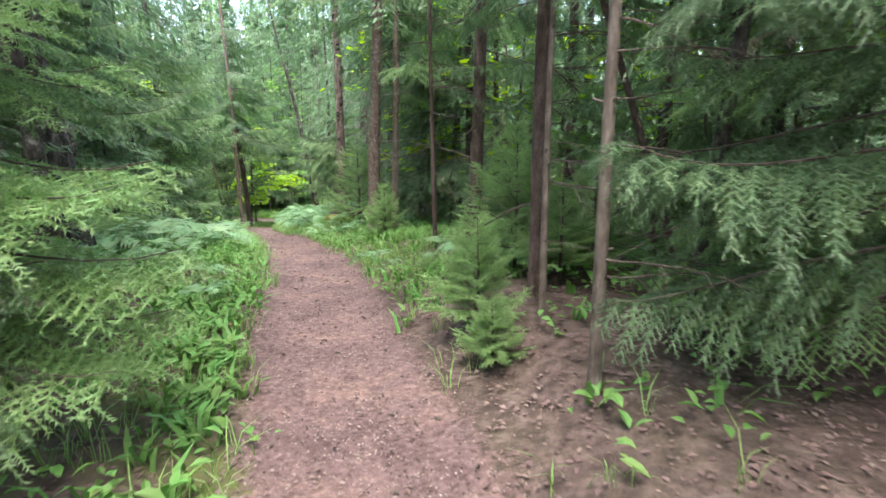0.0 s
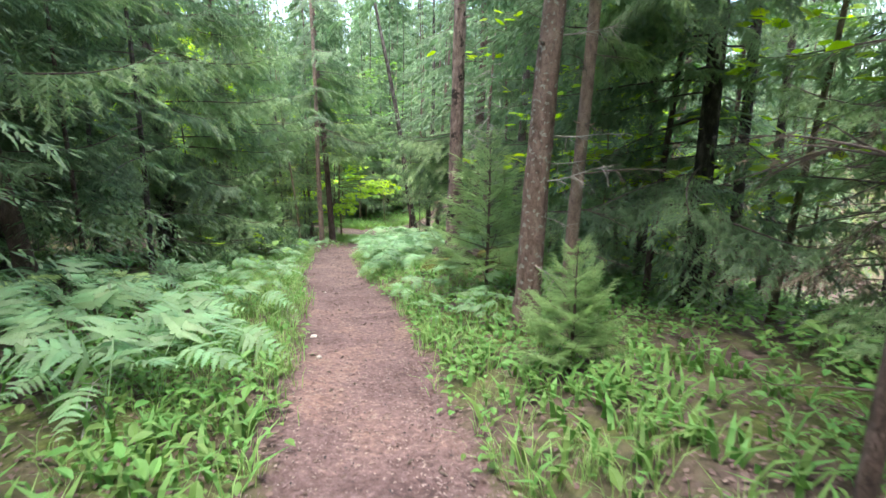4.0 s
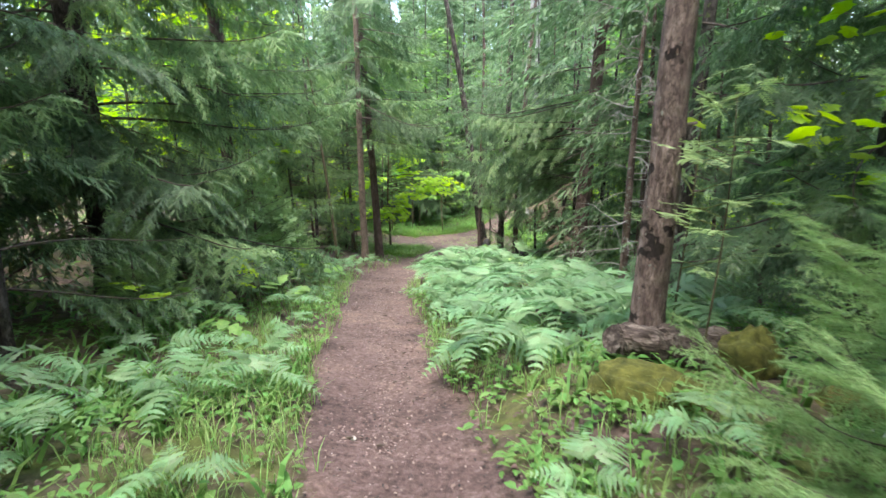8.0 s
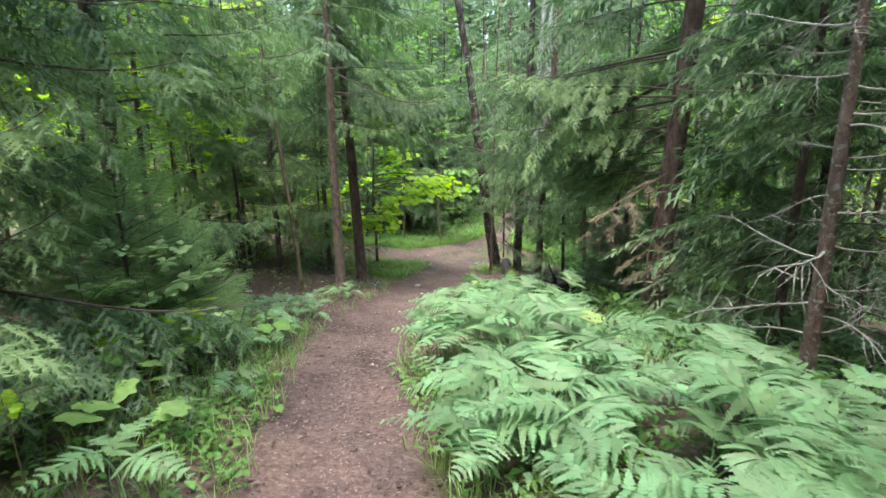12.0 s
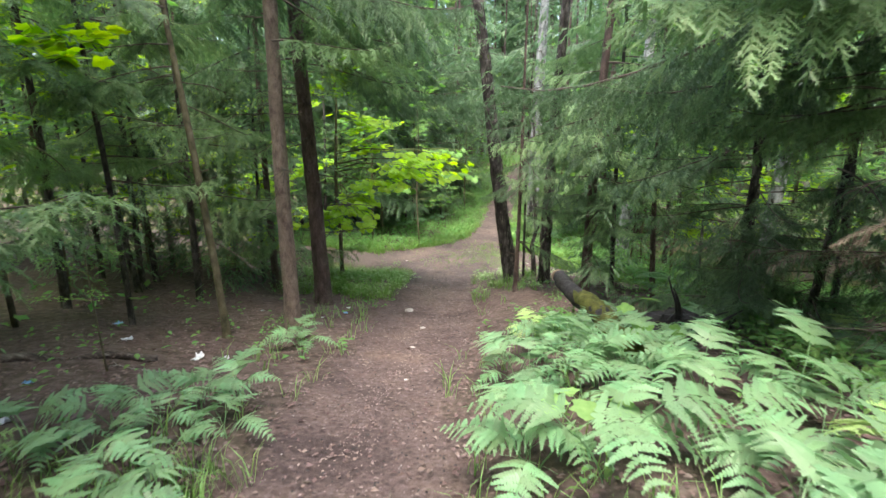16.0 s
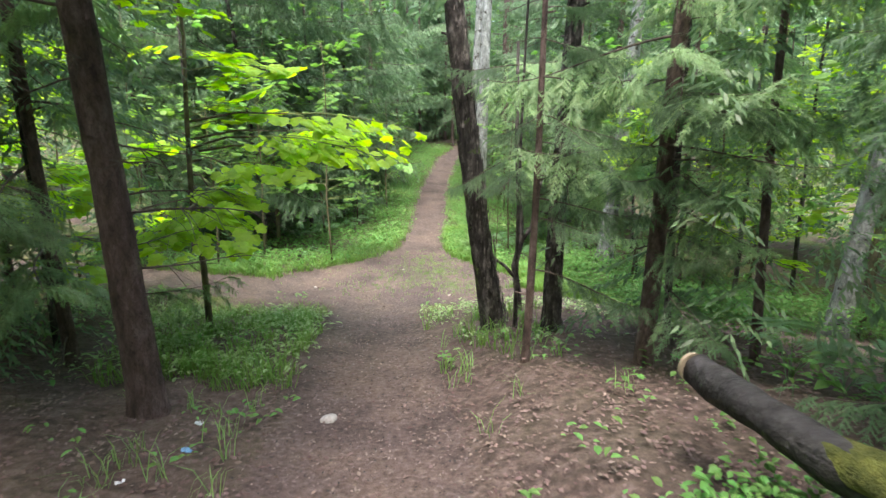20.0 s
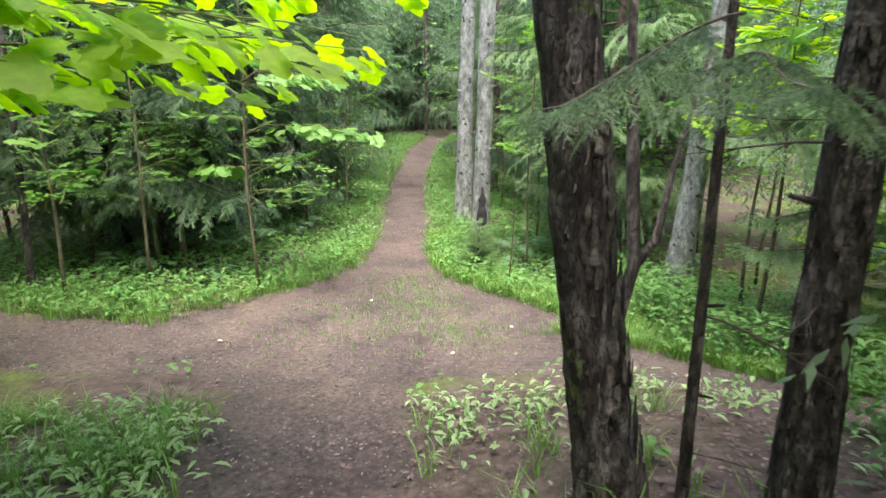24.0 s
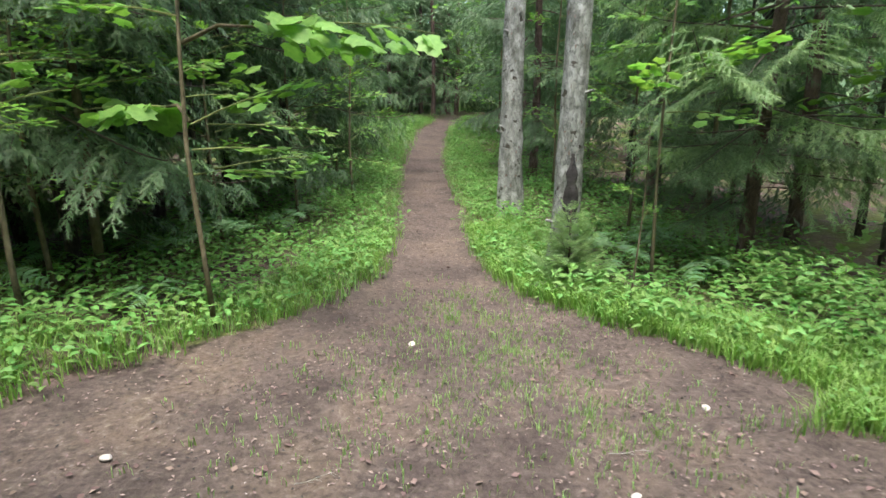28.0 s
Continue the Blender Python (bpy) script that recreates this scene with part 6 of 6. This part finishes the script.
blades("grass", "loose tufts of fresh green grass along the path", scatter(4200, 1, lambda x, y: verge(x, y, 0.02, 1.3) * (0.25 + 0.75 * patchy(x, y)) * np.where((y > 20) & (y < 29.8), 0.10, 1.0) * np.where((y < 5) & (x > path_x(y)), 0.15, 1.0) * np.where(y < 9, 0.4, 1.0) * np.where((y > 28.9) & (y < 30.2), 0.0, 1.0)), GRASS, 0.21, 0.007, 7, 1, 1.0)
blades("fork_grass", "short sparse grass on the trodden fork", scatter(750, 12, lambda x, y: np.exp(-((x + 6.9) ** 2 / 0.5 + (y - 32.2) ** 2 / 1.2)) + 0.8 * np.exp(-((x + 6.3) ** 2 / 0.25 + (y - 30.9) ** 2 / 0.12)) + 0.25 * np.exp(-((x + 7.3) ** 2 / 1.4 + (y - 31.2) ** 2 / 0.6)), -10, -4.5, 30, 34.5), GRASS, 0.05, 0.006, 6, 12)
leaves("wood_floor_plants", "green undergrowth between the trunks", scatter(15000, 13, lambda x, y: 1.0 * (edge(x, y) > 2.5) * (0.35 + 0.65 * patchy(x, y, 0.5)) * np.where((y > 17) & (y < 27) & (x < -8), 0.35, 1.0), -34, 24, -8, 74), HERB, 0.14, 13, 0.7, 0.28, 0.55, 4, 0.18, fine=False)
blades("verge_grass", "bright grass strip beside the side path", scatter(4600, 2, lambda x, y: ((y > road_y(x) + 0.3) & (y < 36)) * verge(x, y, 0.03, 1.1) * np.where(x > -6.6, 1.0, 0.2), -12, 3, 29, 36), GRASS_BRIGHT, 0.15, 0.009, 7, 2, 0.9)
blades("lily_leaves", "broad upright leaves in the undergrowth", scatter(1250, 3, lambda x, y: verge(x, y, 0.15, 2.6) * (y < 15) * np.where((y < 8) & (x < path_x(y)), 1.3, 1.0) * np.where((y < 5) & (x > path_x(y)), 0.12, 1.0) * np.where(y < 2.6, 0.25, 1.0) * patchy(x, y, 1.4) ** 2), HERB, 0.17, 0.034, 4, 3, 1.3)
leaves("low_herbs", "low green herbs carpeting the verge", scatter(8000, 4, lambda x, y: verge(x, y, 0.03, 3.8) * (0.04 + 0.96 * patchy(x, y, 1.2) ** 1.6) * np.where((y < 5) & (x > path_x(y)), 0.2, 1.0) * np.where(y < 2.4, 0.3, 1.0) * np.where(y < 8, 0.28, 1.0) * np.where((y > 18.5) & (y < 29.8), 0.10, 1.0)), HERB, 0.07, 4, 0.6, 0.12, 0.55, 5)
leaves("broad_leaves", "broad pale green leaves in the verge at the start", scatter(320, 18, lambda x, y: (y > 1.8) * verge(x, y, 0.1, 3.0) * np.where(x < path_x(y), 1.0, 0.12) * patchy(x, y, 1.7), -9, 3, 1, 10), HERB, 0.115, 18, 0.9, 0.17, 0.42, 4, 0.06)
leaves("bank_herbs", "knee-high leafy herbs on the banks past the fork", scatter(8200, 5, lambda x, y: (y > 31.5) * verge(x, y, 0.12, 4.0)), HERB, 0.085, 5, 0.6, 0.22, 0.5, 5, 0.09)
leaves("road_verge_herbs", "tall green herbs along the side path", scatter(2600, 15, lambda x, y: verge(x, y, 0.15, 2.6) * 1.0, -4.6, 9, 27, 36), HERB, 0.08, 15, 0.6, 0.36, 0.5, 7, 0.12)
leaves("slope_herbs", "green undergrowth below the bank", scatter(4200, 16, lambda x, y: 1.0 * (edge(x, y) > 2.4) * (0.3 + 0.7 * patchy(x, y, 0.9)), -5, 5, 12, 29), HERB, 0.08, 16, 0.6, 0.28, 0.5, 6, 0.12)
leaves("fork_herbs", "leafy tufts at the fork", scatter(620, 6, lambda x, y: ((y > 26.2) & (y < 29.2)) * verge(x, y, 0.05, 2.6) * np.where(x < path_x(y), 1.0, np.where(y > 28.2, 0.5, 0.06)) * (0.15 + patchy(x, y, 1.8) ** 1.5)), ROWAN, 0.08, 6, 0.6, 0.11, 0.36, 6, 0.09)
blades("fork_tufts", "fresh grass tufts at the fork", scatter(420, 22, lambda x, y: ((y > 26.0) & (y < 29.3)) * verge(x, y, 0.05, 2.2) * np.where(x < path_x(y), 1.0, 0.2) * patchy(x, y, 2.3), -10.5, -5.5, 25.5, 29.6), GRASS_BRIGHT, 0.21, 0.010, 9, 22, 1.1)
leaves("right_floor_herbs", "green undergrowth among the spruce poles", scatter(900, 23, lambda x, y: 1.0 * (edge(x, y) > 1.4) * (0.3 + 0.7 * patchy(x, y, 0.9)), 0.6, 7, 3.8, 12), HERB, 0.11, 23, 0.6, 0.22, 0.5, 5, 0.12)
leaves("pale_leaves", "bleached dead leaves among the brown litter", scatter(2800, 24, lambda x, y: 1.0 * (edge(x, y) > -0.3) * (edge(x, y) < 3.2), -11.5, -3.5, 17, 29), CHIP, 0.036, 24, 0.25, 0.005, 0.6, fine=False, curl=0.09)
leaves("dead_leaves", "brown dead leaves strewn on path and floor", scatter(105000, 7, lambda x, y: np.where(edge(x, y) < 0, np.where(y > 29, 0.15, np.where(y > 18, 0.4, 0.3)), np.where((y > 17) & (y < 29.3), 2.2, np.where((y < 8) & (x > path_x(y)), 2.6, np.where(y < 9, 1.9, 0.6)))) * (edge(x, y) < 4) * (0.35 + 0.65 * patchy(x, y, 2.1))), LITTER, 0.040, 7, 0.25, 0.004, 0.62, fine=False, curl=0.09)
leaves("path_litter", "pale wood chips and leaf scraps on the path", scatter(17000, 8, lambda x, y: 1.0 * (edge(x, y) < 0.12) * np.where(y < 10, 1.0, np.where(y < 28, 0.25, 0.25)) * (x < 3) * (0.4 + 0.6 * patchy(x, y, 3.0))), CHIP, 0.023, 8, 0.3, 0.003, 0.5, fine=False, curl=0.12)
leaves("bark_crumbs", "dark bark crumbs trodden into the path", scatter(9000, 19, lambda x, y: 1.0 * (edge(x, y) < 0.1) * np.where(y < 29, 1.0, 0.6) * (x < 3) * (0.25 + 0.75 * patchy(x, y, 2.6))), BARK_BLACK, 0.02, 19, 0.4, 0.003, 0.6, fine=False, curl=0.15)


leaves("worn_streak", "pale wood fibre trodden along the middle of the path", scatter(1800, 14, lambda x, y: np.exp(-((x - path_x(y) - 0.06 * np.sin(y * 2.3)) / 0.09) ** 2), -9, -3.5, 13, 24), CHIP, 0.02, 14, 0.12, 0.001, 0.45, fine=False)
leaves("log_herbs", "small green leaves growing round the fallen log", scatter(190, 17, lambda x, y: np.exp(-((x + 5.5) / 0.3) ** 2 - ((y - 23.2) / 0.5) ** 2), -6.6, -4.2, 21, 25.5), HERB, 0.055, 17, 0.6, 0.16, 0.55, 6, 0.07)


def pebbles():
    rnd = random.Random(9)
    v, f = [], []
    for x, y, z in scatter(700, 9, lambda x, y: 1.0 * (edge(x, y) < 0)):
        r = rnd.uniform(0.003, 0.008)
        b = len(v)
        for dx, dy, dz in ((1, 0, 0), (0, 1, 0), (-1, 0, 0), (0, -1, 0), (0, 0, 0.8), (0, 0, -0.6)):
            v.append(vec(x + dx * r * rnd.uniform(0.7, 1.3), y + dy * r * rnd.uniform(0.7, 1.3), z + 0.002 + dz * r))
        for i in range(4):
            f.append((b + i, b + (i + 1) % 4, b + 4))
            f.append((b + (i + 1) % 4, b + i, b + 5))
    tagged(new("pebbles", mesh("pebbles", v, f, STONE)), "small pale pebbles scattered on the path", "stones", kind="stuff")


pebbles()

# ---- small things ----


def stone(x, y, size, seed, label, flat=0.5):
    rnd = random.Random(seed)
    bm = bmesh.new()
    bmesh.ops.create_icosphere(bm, subdivisions=2, radius=1.0)
    for p in bm.verts:
        k = 1 + 0.25 * noise.noise(p.co * 1.4 + Vector((seed, 0, 0))) + 0.08 * noise.noise(p.co * 4)
        p.co = Vector((p.co.x * k, p.co.y * k * 0.75, p.co.z * k * flat)) * size
    me = bpy.data.meshes.new("stone")
    bm.to_mesh(me)
    bm.free()
    me.materials.append(STONE)
    me.polygons.foreach_set("use_smooth", [True] * len(me.polygons))
    ob = new("stone", me)
    ob.matrix_basis = pose(x, y, gz(x, y) + size * flat * 0.35, 0, 0, rnd.uniform(0, 360))
    tagged(ob, label, "stone", "stones on the path")


for i, (x, y, s) in enumerate([(-7.64, 25.4, 0.07), (-4.36, 13.17, 0.025), (-3.4, 10.5, 0.045), (-7.45, 32.15, 0.04), (-7.2, 24.2, 0.04), (-6.9, 21.9, 0.03), (-6.2, 18.9, 0.025), (-5.9, 31.1, 0.03), (-8.9, 30.9, 0.03), (-6.6, 30.4, 0.025), (-7.1, 23.1, 0.035), (-3.1, 9.9, 0.03)]):
    stone(x, y, s, i + 1, "pale flat stone set in trodden earth" if s > 0.035 else "small grey stone on the earth path")


def scrap(x, y, size, seed, mat, label):
    """A crumpled sheet of thin plastic."""
    rnd = random.Random(seed)
    n = 6
    v = [vec((i / n - 0.5) * size * rnd.uniform(0.8, 1.2), (j / n - 0.5) * size * rnd.uniform(0.4, 0.8), abs(rnd.gauss(0, 0.16)) * size) for i in range(n + 1) for j in range(n + 1)]
    f = [(i * (n + 1) + j, i * (n + 1) + j + 1, (i + 1) * (n + 1) + j + 1, (i + 1) * (n + 1) + j) for i in range(n) for j in range(n)]
    ob = new("plastic_scrap", mesh("plastic_scrap", v, f, mat, False))
    ob.matrix_basis = pose(x, y, gz(x, y) + 0.004, 0, 0, rnd.uniform(0, 360))
    tagged(ob, label, "litter", "scraps in the leaf litter")


for i, (x, y, s, m) in enumerate([(-8.42, 24.82, 0.07, 1), (-8.55, 25.3, 0.06, 0), (-8.93, 22.1, 0.13, 0), (-9.0, 20.05, 0.18, 0), (-8.7, 22.2, 0.06, 0), (-9.1, 20.3, 0.12, 0), (-8.35, 23.2, 0.06, 0), (-9.6, 21.0, 0.08, 1), (-9.9, 22.4, 0.10, 0), (-1.5, 13.3, 0.22, 0), (-8.6, 24.4, 0.05, 0), (-10.4, 22.9, 0.09, 1), (-9.4, 24.3, 0.05, 0), (-9.3, 18.9, 0.10, 0)]):
    scrap(x, y, s, i + 60, PLASTIC_BLUE if m else PLASTIC, "crumpled blue plastic scrap in dead leaves" if m else "crumpled grey-white plastic scrap in dead leaves")


def fallen_twig(x, y, length, bearing, seed, mesh_pool, label="thin dry twig lying on the ground"):
    ob = new("fallen_twig", mesh_pool[seed % len(mesh_pool)])
    ob.matrix_basis = pose(x, y, gz(x, y) + 0.02, 0, 4, bearing) @ Matrix.Scale(length, 4)
    tagged(ob, label, "twig", "fallen twigs")


for i, (x, y, s, w) in enumerate([(-5.5, 17.6, 0.22, 20), (-1.7, 7.6, 0.3, 170), (-8.1, 32.0, 0.35, 15), (-8.0, 30.6, 0.18, 30), (-3.9, 12.3, 0.25, 160), (-7.9, 22.6, 0.5, 40), (-9.2, 19.6, 0.7, 10), (-8.4, 20.6, 0.6, 120), (-10.2, 20.2, 0.8, 60), (-8.9, 21.6, 0.5, 200), (-6.1, 25.2, 0.5, 80), (-5.9, 24.9, 0.6, 30), (-3.6, 7.9, 0.7, 140), (-3.9, 8.4, 0.6, 40), (-3.3, 8.1, 0.6, 90), (0.9, 3.2, 0.6, 70), (0.4, 3.0, 0.5, 150), (1.4, 4.4, 0.6, 20), (-6.6, 30.7, 0.2, 10), (-5.6, 30.4, 0.25, 170), (-9.9, 31.2, 0.3, 120)]):
    fallen_twig(x, y, s, w, i, DEAD if i % 3 else DEAD_GREY)


def cones():
    rnd = random.Random(12)
    v, f = [], []
    for x, y, z in scatter(240, 10, lambda x, y: np.where((edge(x, y) < 0.15) & (y < 20), 1.0, 0.05) * (edge(x, y) < 2), -11, 2, 0, 30):
        w = rnd.uniform(0, 6.28)
        d = vec(math.cos(w), math.sin(w), 0.1)
        s = rnd.uniform(0.012, 0.03)
        tube(v, f, [vec(x, y, z + 0.008), vec(x, y, z + 0.01) + d * s, vec(x, y, z + 0.009) + d * s * 2], [0.005, 0.010, 0.003], 6, 0.2, rnd)
    tagged(new("spruce_cones", mesh("spruce_cones", v, f, TWIG)), "dark fallen cones and bark crumbs on the path", "cones", kind="stuff")


cones()


def root_plate(x, y, z, size, seed):
    """The upturned black root plate of a fallen tree."""
    rnd = random.Random(seed)
    t = thing("root_plate", x, y, z, "upturned black root plate of a fallen tree", "tree stump")
    bm = bmesh.new()
    bmesh.ops.create_icosphere(bm, subdivisions=4, radius=1.0)
    for p in bm.verts:
        k = 1 + 0.45 * noise.noise(p.co * 1.7 + Vector((seed, 2, 0))) + 0.22 * noise.noise(p.co * 5)
        p.co = Vector((p.co.x * k * 0.9, p.co.y * k * 0.5, p.co.z * k * 0.7)) * size
    me = bpy.data.meshes.new("soil_clump")
    bm.to_mesh(me)
    bm.free()
    me.materials.append(BARK_BLACK)
    part("soil_clump", me, t)
    for i in range(9):
        w, u = rnd.uniform(0, 6.28), rnd.uniform(-0.2, 1)
        d = vec(math.cos(w), -0.5, math.sin(w))
        v, f = [], []
        pts = [d * size * 0.5]
        for k in range(4):
            d = unit(d + vec(rnd.uniform(-0.4, 0.4), rnd.uniform(-0.4, 0.4), rnd.uniform(-0.4, 0.3)))
            pts.append(pts[-1] + d * size * 0.28)
        tube(v, f, pts, [0.028, 0.022, 0.016, 0.010, 0.005], 6, 0.15, rnd)
        part("root", mesh("root", v, f, BARK_BLACK, True), t)


root_plate(-4.55, 22.9, -2.75, 0.42, 3)
